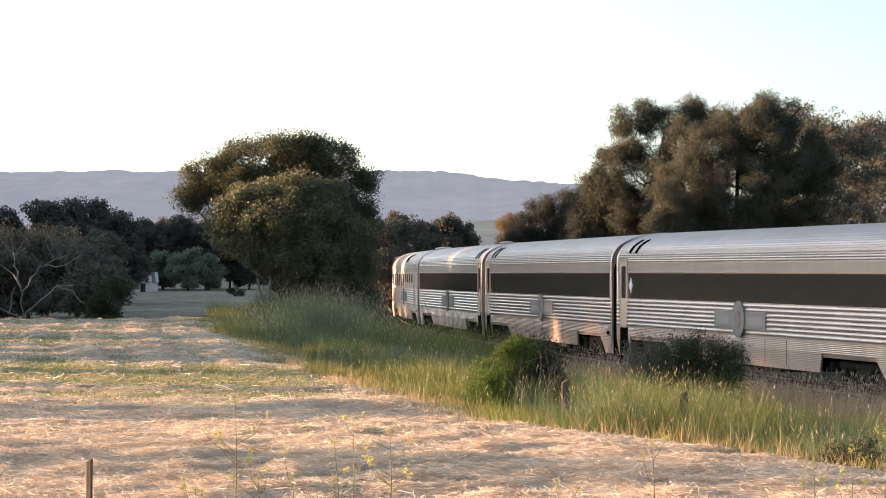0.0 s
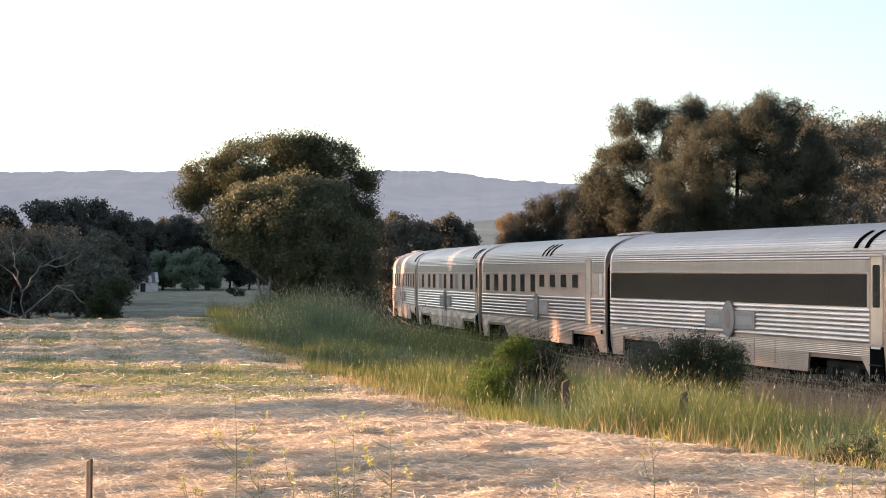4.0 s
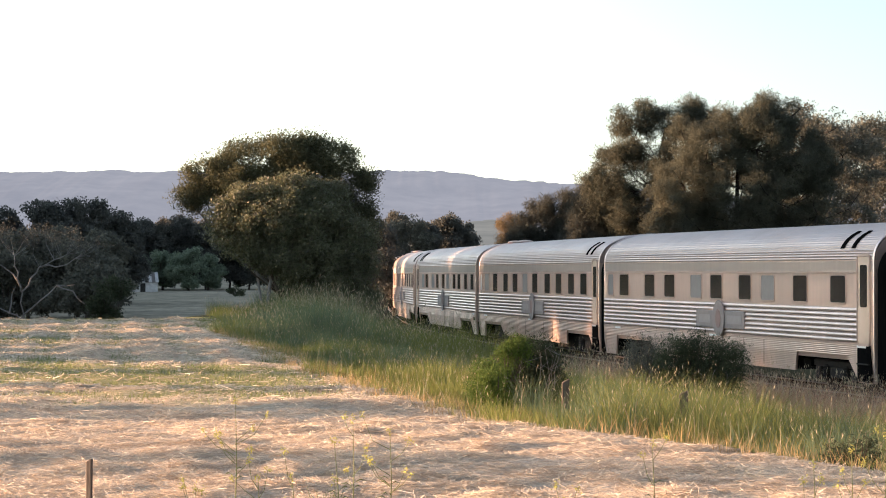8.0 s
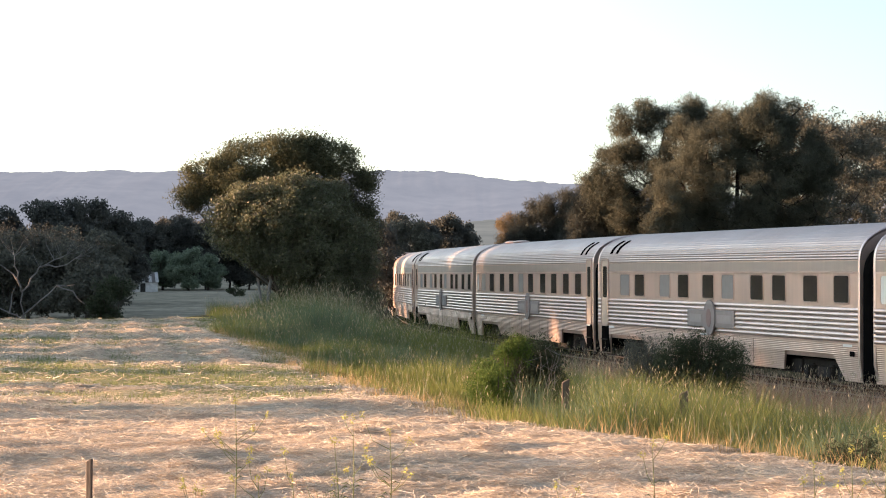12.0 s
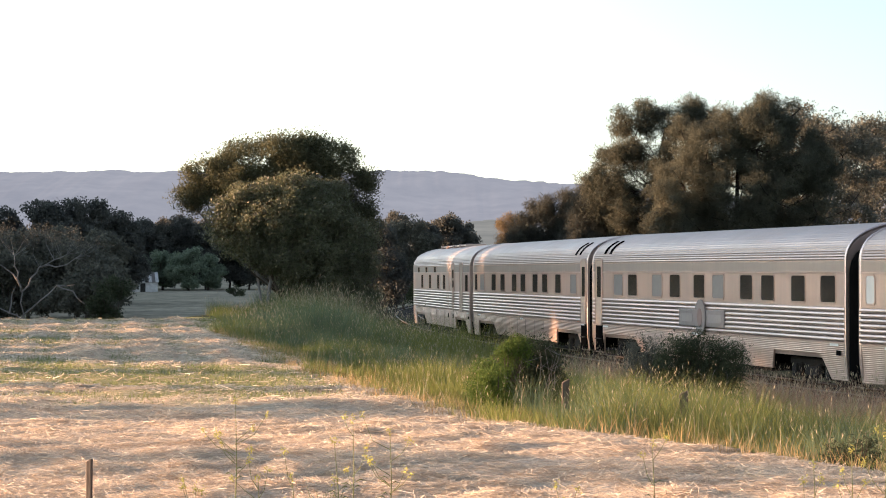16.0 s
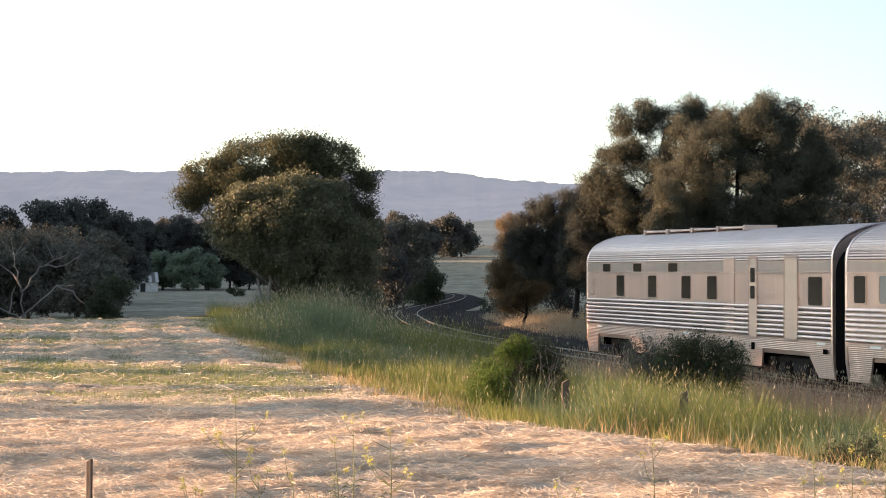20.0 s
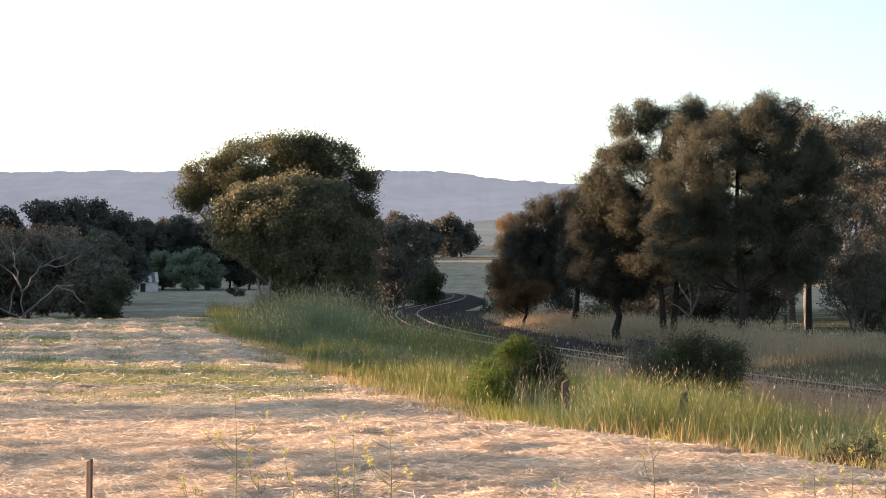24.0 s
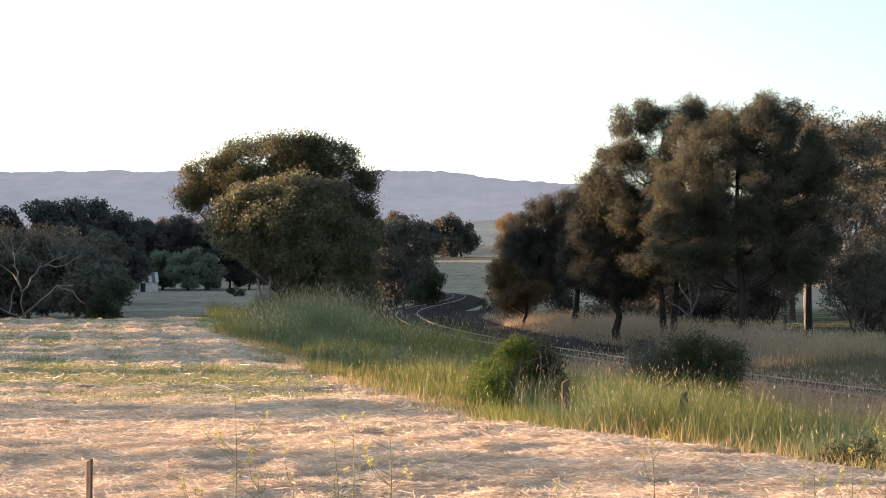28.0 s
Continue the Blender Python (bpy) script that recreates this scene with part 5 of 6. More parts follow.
# unseen windbreaks, added past the picture's edge; their long shade covers field and line
for i, gy in enumerate((49, 54.5, 60, 65.5, 71, 76.5, 81, 89, 94, 99.5, 104, 128, 137, 147, 168, 179, 190, 202, 214)):
    tree("gum_tree", "unseen gum tree added as windbreak shade beside the field", (-42 + 3 * math.sin(gy * 1.7), gy), crown(7, (5.2 if gy > 85 else 4.0 if i % 3 else 1.5) if gy < 105 else 0.6, 12.2 + 0.8 * math.sin(gy) + (3.0 if 125 < gy < 152 else 0), 260 + i, 9, 0.5), BARK, HEATH, 270 + i, 0.2, 0.2, 9, 36, 0.6, (0.6, 0.42), 0.2, twigs=0.05)
# thin unseen crowns, added to soften the sun patches on the train
for i, (gx, gy, w) in enumerate(((-43, 106.4, 4.0), (-43.5, 112.2, 4.2), (-42.5, 115.4, 4.2), (-43.5, 118.2, 4.0), (-48, 104.6, 4.4), (-48.5, 107.4, 4.0), (-47.5, 113.4, 4.2), (-48, 116.6, 4.2), (-53, 109.6, 3.6), (-53, 114.8, 4.6), (-44, 109.4, 3.6), (-58, 112.5, 5.0))):
    tree("gum_tree", "unseen young gum, fine open foliage added to filter sun", (gx, gy), crown(w, 3.4, 11.0, 560 + i, 12, 0.5), BARK, HEATH, 570 + i, 0.12, 0.3, 11, 70 if w > 3.6 else 26, 0.62, (0.34, 0.20), 0.2, twigs=0.1)
tree("gum_tree", "unseen low bushy gum added to block low sun", (-44.5, 85.4), crown(4.6, 0.4, 8.6, 365, 12, 0.5), BARK, HEATH, 366, 0.12, 0.2, 12, 60, 0.55, (0.40, 0.28), 0.2, twigs=0.05)
for i, gy in enumerate((105.0, 118.6, 121.0, 123.4, 125.6, 127.8)):
    tree("gum_tree", "unseen low bushy gum added to block low sun", (-42 - 5 * (i % 2), gy), crown(5.8, 0.3, 10.6, 370 + i, 12, 0.5), BARK, HEATH, 380 + i, 0.14, 0.2, 10, 44, 0.6, (0.55, 0.4), 0.2, twigs=0.05)
# unseen tall gums, added to hold bright low sky off the far cars
for i, gy in enumerate((121.5, 126, 131, 136.5)):
    tree("gum_tree", "unseen tall dense gum added beside the paddock for shade", (-34.5 + 1.5 * math.sin(i * 2.0), gy), crown(6.4, 0.5, 15.5, 390 + i, 13, 0.5), BARK, HEATH, 395 + i, 0.26, 0.2, 10, 44, 0.6, (0.55, 0.4), 0.2, twigs=0.05)
for i, gy in enumerate((57.3, 62.8, 68.2, 73.7, 79.0, 88.4, 93.0, 97.6, 102.2, 131.0, 141.0, 150.0, 172.5, 183.5)):
    tree("gum_tree", "unseen dense gum added as second windbreak row for shade", (-50 + 2 * math.sin(gy * 2.3), gy + 1.2), crown(7.4, (6.2 if gy > 85 else 5.4) if gy < 105 else 0.6, 15.5, 340 + i, 14, 0.5), BARK, HEATH, 350 + i, 0.2, 0.2, 12, 40, 0.6, (0.6, 0.42), 0.2, twigs=0.05)
# unseen inner row of that belt, added for the same shade
for i in range(38):
    tree("pine_tree", "unseen dark pine added west of the paddock for shade", (min(-92 + 5 * math.sin(i * 2.1), -0.171 * (185 + 17 * i) - 24), 185 + 17 * i), crown(20, 0.2, 19.5 + 0.1 * i + 1.5 * math.sin(i), 290 + i, 10, 0.6), BARK, DARKLEAF, 300 + i, 0.3, 0.2, 3, 13, 1.3, (2.4, 1.9), 0.1, twigs=0.03)
# slender unseen gums, added to lay streaks of shade over the near hay
for i, (gx, gy, h) in enumerate(((-40, 20.5, 7.5), (-44, 26.5, 8.5), (-41, 33.5, 7.0), (-45, 39.5, 9.0), (-39, 44.0, 6.5))):
    tree("gum_tree", "unseen slender gum added to streak the field with shade", (gx, gy), crown(3.6, 1.8, h, 310 + i, 7, 0.4), BARK, HEATH, 320 + i, 0.14, 0.3, 9, 34, 0.35, (0.32, 0.18), 0.2, twigs=0.1)


# ---------------------------------------------------------------- grass and hay
def blades(rng, x, y, h, w, bend, fine=True, angle=None):
    """Tapered bent blades from arrays of feet, heights and widths; also gives the tips and leans."""
    n = len(x)
    z = height(x, y) - 0.03
    a = rng.uniform(0, 2 * np.pi, n) if angle is None else angle
    lean = bend * rng.uniform(0.2, 1.0, n) * h
    px, py = np.cos(a), np.sin(a)
    b = rng.uniform(0, 2 * np.pi, n)
    qx, qy = np.cos(b) * w / 2, np.sin(b) * w / 2
    if not fine:      # farther off: one tapered leaf each
        v = np.stack([np.stack([x - qx, y - qy, z], -1), np.stack([x + qx, y + qy, z], -1), np.stack([x + px * lean, y + py * lean, z + h], -1)], 1)
        return v.reshape(-1, 3), np.arange(n * 3), v[:, 2]
    v = np.empty((n, 5, 3))
    for k, t in ((0, 0.0), (2, 0.55)):
        cx, cy, cz = x + px * lean * t * t, y + py * lean * t * t, z + h * t
        wk = 1.0 - 0.35 * t
        v[:, k] = np.stack([cx - qx * wk, cy - qy * wk, cz], -1)
        v[:, k + 1] = np.stack([cx + qx * wk, cy + qy * wk, cz], -1)
    v[:, 4] = np.stack([x + px * lean, y + py * lean, z + h], -1)
    i = np.arange(n)[:, None] * 5
    f = np.concatenate([i + [0, 1, 3], i + [0, 3, 2], i + [2, 3, 4]], 1).reshape(-1)
    return v.reshape(-1, 3), f, v[:, 4]


def strip(seed, count, s0, s1, n0, n1, front=0.0):
    """Random feet along the line between two distances from it (positive: the field's side), kept off the mown field."""
    rng = np.random.default_rng(seed)
    s = rng.uniform(s0, s1, count)
    n = rng.uniform(n0, n1, count)
    x, y, _, _ = line_at(s, -n)
    edge = field_edge(y) + 0.7 * (hash_noise(x, y, 1.3, 31) - 0.5)
    ok = (n < edge + (0.25 if front else 0)) & (y > 13)
    if front:
        ok &= n > edge - front * rng.random(count) ** 0.6
    return rng, np.asarray(x)[ok], np.asarray(y)[ok], n[ok]


def stuff(name, v, f, size, mat, label, category):
    return tagged(from_arrays(name, v, f, size, mat), label, category, "", "stuff")


def seed_heads(rng, tips, length, width):
    d = rng.normal(size=(len(tips), 3)) * 0.35 + np.array([0, 0, 1.0])
    d /= np.linalg.norm(d, axis=1)[:, None]
    u = np.cross(d, rng.normal(size=(len(tips), 3)))
    u /= np.linalg.norm(u, axis=1)[:, None]
    ln = (length * rng.uniform(0.7, 1.3, len(tips)))[:, None]
    wd = (width * rng.uniform(0.7, 1.3, len(tips)))[:, None]
    v = np.stack([tips - d * ln * 0.3, tips + d * ln * 0.2 + u * wd / 2, tips + d * ln * 0.7, tips + d * ln * 0.2 - u * wd / 2], 1).reshape(-1, 3)
    return v, np.arange(len(v))


def verge(name, seed, count, s0, s1, n0, n1, hmin, hmax, w, bend, mat, label, heads=0.0, head=(0.10, 0.016), patch=0.0, headmat=None, front=0.0, back=0.0):
    rng, x, y, n = strip(seed, count, s0, s1, n0, n1, front)
    if back:
        ok = n < field_edge(y) - back * rng.random(len(n)) ** 0.5
        x, y, n = x[ok], y[ok], n[ok]
    tall = np.clip(hash_noise(x, y, 2.2, seed) * 0.65 + hash_noise(x, y, 0.6, seed + 1) * 0.75 - 0.2, 0, 1)
    if patch:
        ok = tall + rng.uniform(-0.15, 0.15, len(x)) > patch
        x, y, n, tall = x[ok], y[ok], n[ok], tall[ok]
    h = (hmin + (hmax - hmin) * tall) * rng.uniform(0.5, 1.2, len(x))
    v, f, tips = blades(rng, x, y, h, w, bend, s1 > 20 and n0 > 0)
    stuff(name, v, f, 3, mat, label, "grass")
    if heads:
        pick = tips[rng.random(len(tips)) < heads]
        v, f = seed_heads(rng, pick, *head)
        stuff("seed_heads", v, f, 4, headmat or SEED, "pale ripe seed heads on the tall grass", "grass")


def tussocks(seed, clumps, per, s0, s1, n0, n1, hmin, hmax, w, bend, heads, head, spread=0.10, fine=True, shift=0.0):
    """Tall grass growing in tussocks, each a fountain of blades; lusher, bluer and yellower stands lie in patches."""
    rng, cx, cy, cn = strip(seed, clumps, s0, s1, n0, n1)
    broad, mid = hash_noise(cx, cy, 3.0, seed), hash_noise(cx, cy, 1.1, seed + 1)
    tall = np.clip(0.7 * broad + 1.0 * mid - 0.35, 0, 1) ** 1.3
    rim = np.clip((field_edge(cy) - cn) / 1.8, 0.45, 1)        # lower towards the mown edge
    ch = (hmin + (hmax - hmin) * tall) * rim * rng.uniform(0.75, 1.2, len(cx))
    hue = hash_noise(cx, cy, 3.4, 77) + 0.35 * (hash_noise(cx, cy, 0.9, 78) - 0.5) + 0.22 * (rim - 1) + shift + 0.09 * rng.normal(size=len(cx))
    for low, high, mat, label in ((-9, 0.36, LIMEGRASS, "yellow-green tussocks of tall grass along the field"), (0.36, 0.56, GRASS, "tall green tussock grass along the field's edge"), (0.56, 9, BLUEGRASS, "lush blue-green stand of tall grass")):
        ok = (hue >= low) & (hue < high)
        k = int(ok.sum())
        if not k:
            continue
        a = rng.uniform(0, 2 * np.pi, (k, per))
        r = spread * np.abs(rng.normal(size=(k, per)))
        x, y = (cx[ok][:, None] + r * np.cos(a)).ravel(), (cy[ok][:, None] + r * np.sin(a)).ravel()
        h = (ch[ok][:, None] * rng.uniform(0.45, 1.15, (k, per))).ravel()
        v, f, tips = blades(rng, x, y, h, w, bend, fine, (a + rng.normal(size=a.shape) * 0.5).ravel())
        stuff("verge_grass", v, f, 3, mat, label, "grass")
        pick = tips[(rng.random(len(tips)) < heads) & (h > hmin)]
        v, f = seed_heads(rng, pick, *head)
        stuff("seed_heads", v, f, 4, SEED, "pale ripe seed heads on the tall grass", "grass")


RANK = leafy("rank_grass_blades", [(0.10, 0.105, 0.068), (0.14, 0.14, 0.092), (0.18, 0.17, 0.115)], 0.8, 0.3)
RUSTY = leafy("rusty_grass", [(0.22, 0.14, 0.085), (0.30, 0.19, 0.12), (0.36, 0.25, 0.16)], 0.75, 0.4)
GREEN_L = "tall green roadside grass along the field's edge"
tussocks(301, 9500, 42, 4, 66, 6.9, 20.2, 0.30, 0.75, 0.0062, 0.7, 0.06, (0.06, 0.008), 0.12, True, -0.14)
verge("verge_grass", 302, 60000, 0, 66, 10.0, 20.4, 0.10, 0.28, 0.007, 0.7, DRYGRASS, "short dry grass at the foot of the green", 0.02, (0.06, 0.01), 0.0, None, 1.8)
tussocks(303, 8000, 52, -75, 8, 5.6, 18.0, 0.5, 1.6, 0.012, 0.7, 0.09, (0.11, 0.015), 0.19, False)
verge("verge_grass", 317, 16000, -70, 8, 4.0, 6.2, 0.3, 0.6, 0.013, 0.6, RANK, "low grey-green grass beside the ballast", 0.12, (0.1, 0.014))
tussocks(316, 1300, 50, -52, -26, 6.6, 9.5, 0.8, 1.7, 0.012, 0.55, 0.16, (0.14, 0.018), 0.2, False)
verge("verge_grass", 304, 18000, -150, -70, 3.6, 13.0, 0.45, 0.95, 0.03, 0.45, GRASS, GREEN_L, 0.1, (0.18, 0.03))
verge("verge_grass", 314, 60000, -75, 8, 6.0, 18.0, 0.15, 0.45, 0.012, 0.7, LIMEGRASS, "short grass between the tussocks", 0.0, (0.1, 0.01), 0.0, None, 4.0)
verge("foot_grass", 313, 70000, 0, 66, 8.0, 20.4, 0.10, 0.34, 0.006, 0.6, FOOTGRASS, "orange dry grass at the foot of the verge", 0.02, (0.06, 0.01), 0.0, None, 1.5)
verge("tall_stalks", 310, 5000, -40, 58, 7.0, 19.0, 0.4, 0.75, 0.004, 0.4, SEED, "sparse tall dry stalks above the green grass", 0.6, (0.05, 0.007), 0.25)
verge("plume_grass", 309, 5500, -46, -22, 5.8, 8.8, 1.0, 1.9, 0.012, 0.35, RUSTY, "tall grass with reddish plumes below the big tree", 0.5, (0.2, 0.024), 0.45)
verge("dry_grass", 305, 44000, 0, 62, 4.2, 8.2, 0.35, 0.8, 0.007, 0.45, RUSTY, "rusty dry grass beside the ballast", 0.3, (0.09, 0.012))
verge("dry_grass", 306, 26000, -110, -12, -10.0, -5.2, 0.35, 0.85, 0.016, 0.5, PALEGRASS, "bleached dry grass beyond the track", 0.1, (0.14, 0.02), 0.34)
verge("dry_grass", 315, 34000, -72, -14, -11.0, -7.0, 0.45, 1.05, 0.014, 0.45, PALEGRASS, "tall bleached grass round the feet of the she-oaks", 0.15, (0.14, 0.02), 0.3)
verge("dry_grass", 307, 18000, -75, 0, 4.0, 7.5, 0.3, 0.7, 0.012, 0.45, DRYGRASS, "pale dry grass beside the ballast", 0.35, (0.1, 0.016), 0.4)
verge("dry_grass", 312, 34000, 9, 46, 4.0, 8.0, 0.6, 1.3, 0.007, 0.4, PINKGRASS, "pinkish ripe grass beside the ballast", 0.35, (0.09, 0.012))
verge("rank_grass", 308, 70000, -30, 75, -9.5, -3.6, 0.18, 0.52, 0.014, 0.5, RANK, "dull grey-green rank grass beyond the track")


def lawn(seed, count):
    rng = np.random.default_rng(seed)
    y = rng.uniform(96, 126, count)
    x = rng.uniform(11.5, 32, count)
    n, _, _ = line_offset(x, y)
    ok = n < -8.5 - 2.0 * hash_noise(x, y, 2.0, 41)
    x, y = x[ok], y[ok]
    v, f, _ = blades(rng, x, y, 0.14 * rng.uniform(0.5, 1.3, len(x)), 0.035, 0.8, False)
    stuff("paddock_grass", v, f, 3, LAWN, "short grazed paddock grass beyond the rank grass", "grass")


lawn(321, 60000)


def hay(seed, count, y0, y1, length, width):
    rng = np.random.default_rng(seed)
    y = y0 + (y1 - y0) * rng.random(count)
    x = rng.uniform(-1, 1, count) * (0.175 * y + 1.0)
    n, _, _ = line_offset(x, y)
    t = swath(x, y)
    ok = (n > field_edge(y) - 0.2) & (rng.random(count) < np.clip(0.10 + 1.7 * t * (0.3 + 1.4 * (hash_noise(x, y, 0.23, 16) > 0.45)), 0, 1) * (1 - 0.92 * smooth01(regrowth(x, y), 0.62, 0.86) * (y > 27)))
    x, y, t = x[ok], y[ok], t[ok]
    z = height(x, y) + hay_relief(x, y) + rng.uniform(0.0, 0.035, len(x))
    c = np.stack([x, y, z], -1)
    d = rng.normal(size=(len(x), 3)) * np.array([1.3, 0.9, 0.22])
    d[:, 2] = np.clip(d[:, 2], -0.3, 0.3)
    d /= np.maximum(np.linalg.norm(d, axis=1), 0.5)[:, None]
    u = np.cross(d, rng.normal(size=(len(x), 3)) * 0.6 + np.array([0, 0, 1.0]))
    u /= np.linalg.norm(u, axis=1)[:, None]
    ln = (length * rng.uniform(0.5, 1.4, len(x)))[:, None]
    wd = (width * rng.uniform(0.6, 1.4, len(x)))[:, None]
    v = np.stack([c - d * ln / 2 - u * wd / 2, c + d * ln / 2 - u * wd / 2, c + d * ln / 2 + u * wd / 2, c - d * ln / 2 + u * wd / 2], 1).reshape(-1, 3)
    stuff("cut_hay", v, np.arange(len(v)), 4, STRAW, "loose cut hay lying in swaths on the field", "hay")


hay(401, 400000, 15, 25, 0.115, 0.0029)
hay(404, 300000, 24, 34, 0.13, 0.0042)
hay(402, 250000, 33, 52, 0.17, 0.0075)
hay(403, 130000, 50, 82, 0.2, 0.011)


def stubble(seed, count, y0, y1, h, w, mat, label, patch):
    rng = np.random.default_rng(seed)
    y = y0 + (y1 - y0) * rng.random(count)
    x = rng.uniform(-1, 1, count) * (0.175 * y + 1.0)
    n, _, _ = line_offset(x, y)
    g = regrowth(x, y)
    ok = (n > field_edge(y)) & (g + rng.uniform(-0.2, 0.2, count) > patch)
    x, y = x[ok], y[ok]
    v, f, _ = blades(rng, x, y, h * rng.uniform(0.5, 1.3, len(x)), w, 0.7)
    stuff("field_regrowth", v, f, 3, mat, label, "grass")


stubble(411, 160000, 30, 82, 0.11, 0.014, FIELDGREEN, "short green regrowth in the mown field", 0.64)
stubble(412, 60000, 16, 60, 0.055, 0.006, DRYGRASS, "dry stubble in the mown field", 0.0)


# ---------------------------------------------------------------- shrubs, posts, flowers
def on_ground(x, y, dz=0.0):
    return pose(x, y, ground_z(x, y) + dz)


def shrub(name, label, x, y, blobs, leaf, seed, size, droop, per, leaves, clump, dead=0):
    """Stems that fan out from one foot, fine foliage in clumps, and some bare twigs."""
    rng = np.random.default_rng(seed)
    t = empty(name, on_ground(x, y, -0.03))
    tagged(t, label, "shrub")
    cl = clumps_in(rng, blobs, per)
    cl = cl[cl[:, 2] > 0.03]
    segs = []
    for c in cl[::3]:
        m = c * np.array([0.45, 0.45, 0.6])
        segs += [((c[0] * 0.1, c[1] * 0.1, 0), m, 0.012, 0.009), (m, c, 0.009, 0.004)]
    v, f = tubes(segs, 5)
    tagged(from_arrays("stem", v, f, 4, BARK, t, True), kind="stuff")
    n = len(cl) * leaves
    cen = np.repeat(cl, leaves, 0) + rng.normal(size=(n, 3)) * clump
    cen = cen[cen[:, 2] > 0.02]
    v, f = leaf_cards(rng, cen, size[0], size[1], droop)
    from_arrays("foliage", v, f, 3, leaf, t)
    if dead:
        segs = []
        for _ in range(dead):
            a = np.array([rng.uniform(-0.3, 0.35), -0.35 + rng.uniform(-0.1, 0.1), 0.1])
            p = a
            d = np.array([rng.normal() * 0.12, -0.05, 1.0])
            for k in range(4):
                q = p + d * 0.2 + rng.normal(size=3) * 0.03
                segs.append((p, q, 0.006 - 0.001 * k, 0.005 - 0.001 * k))
                segs.append((q, q + np.array([rng.normal() * 0.1, -0.02, 0.09]), 0.004, 0.002))
                p = q
        v, f = tubes(segs, 5)
        from_arrays("dead_twig", v, f, 4, BARK_GREY, t, True)
    return t


shrub("fennel_bush", "bushy green fennel with grey dead stalks in tall grass", 1.14, 34.2, [(-0.2, 0, 0.80, 0.25, 0.25, 0.32), (0.10, 0, 0.80, 0.28, 0.28, 0.32), (0.26, 0.05, 0.55, 0.22, 0.25, 0.34), (0, 0, 0.35, 0.40, 0.3, 0.35)], BUSHLEAF, 501, (0.06, 0.012), -0.3, 480, 90, 0.06, 8)
shrub("fennel_bush", "bushy green fennel against a darker bush", 0.82, 33.2, [(0, 0, 0.68, 0.16, 0.2, 0.32), (0.14, 0, 0.88, 0.14, 0.15, 0.18), (-0.05, 0, 0.35, 0.18, 0.2, 0.32)], FENNEL, 507, (0.08, 0.010), -0.5, 600, 60, 0.05)
shrub("fennel_bush", "bright green feathery fennel at the edge of the hay", 0.62, 29.0, [(0, 0, 0.3, 0.13, 0.13, 0.28), (-0.08, 0, 0.5, 0.12, 0.12, 0.2), (0.03, 0, 0.12, 0.14, 0.12, 0.12)], FENNEL, 502, (0.07, 0.009), -0.5, 900, 60, 0.045)
shrub("fennel_bush", "bright green feathery fennel at the edge of the hay", 0.45, 31.0, [(0, 0, 0.35, 0.16, 0.16, 0.3), (0.1, 0, 0.5, 0.14, 0.14, 0.22)], FENNEL, 503, (0.07, 0.009), -0.5, 700, 60, 0.05)
shrub("wattle_bush", "dark twiggy bush between the fence and the track", 4.75, 48.0, [(-0.42, 0, 1.15, 0.36, 0.35, 0.45), (0.05, 0, 1.22, 0.4, 0.3, 0.45), (0.52, 0, 1.08, 0.36, 0.3, 0.48), (0, 0, 0.6, 0.85, 0.4, 0.6)], BUSHLEAF, 504, (0.09, 0.012), -0.45, 420, 80, 0.09, 14)
shrub("wattle_bush", "grey-green dying bush in dry grass beside the track", 3.85, 48.6, [(-0.05, 0, 1.0, 0.34, 0.3, 0.5), (0.1, 0, 0.6, 0.4, 0.3, 0.55)], FARLEAF, 505, (0.09, 0.010), -0.45, 350, 70, 0.09, 12)
shrub("weed_clump", "dark leafy weeds at the field's edge", 3.5, 21.6, [(0, 0, 0.2, 0.2, 0.15, 0.2), (-0.2, 0.05, 0.15, 0.15, 0.15, 0.15)], BUSHLEAF, 506, (0.06, 0.012), -0.2, 700, 30, 0.04)


def fence_post(x, y, top, w, lean, label):
    """A split timber post with a worn, slanted head."""
    z = ground_z(x, y)
    bm = bmesh.new()
    box(bm, -w / 2, w / 2, -w * 0.4, w * 0.4, -0.5, top, w * 0.12)
    rng = random.Random(int(x * 100))
    for v in bm.verts:
        v.co.x += rng.uniform(-0.006, 0.006)
        if v.co.z > top * 0.7:
            v.co.z += v.co.x * 0.5
            v.co.x += lean
    ob = part("fence_post", bm, WOOD_POST)
    ob.matrix_basis = pose(x, y, z, 0, 0, rng.uniform(-20, 20))
    return tagged(ob, label, "post", "old fence posts")


def post_at(u, d, top_z, w, lean, label):
    x = u * d
    fence_post(x, d, top_z - ground_z(x, d), w, lean, label)


post_at(0.0470, 31.6, 1.585, 0.09, 0.01, "weathered dark timber fence post in tall grass")
post_at(0.0936, 28.8, 1.575, 0.09, -0.02, "weathered broken fence post sunk in the grass")
post_at(0.1322, 114.0, 0.98, 0.12, 0.02, "thin grey post standing in the far paddock")
post_at(-0.1366, 17.0, 1.69, 0.034, 0.005, "thin weathered stake at the near edge of the field")


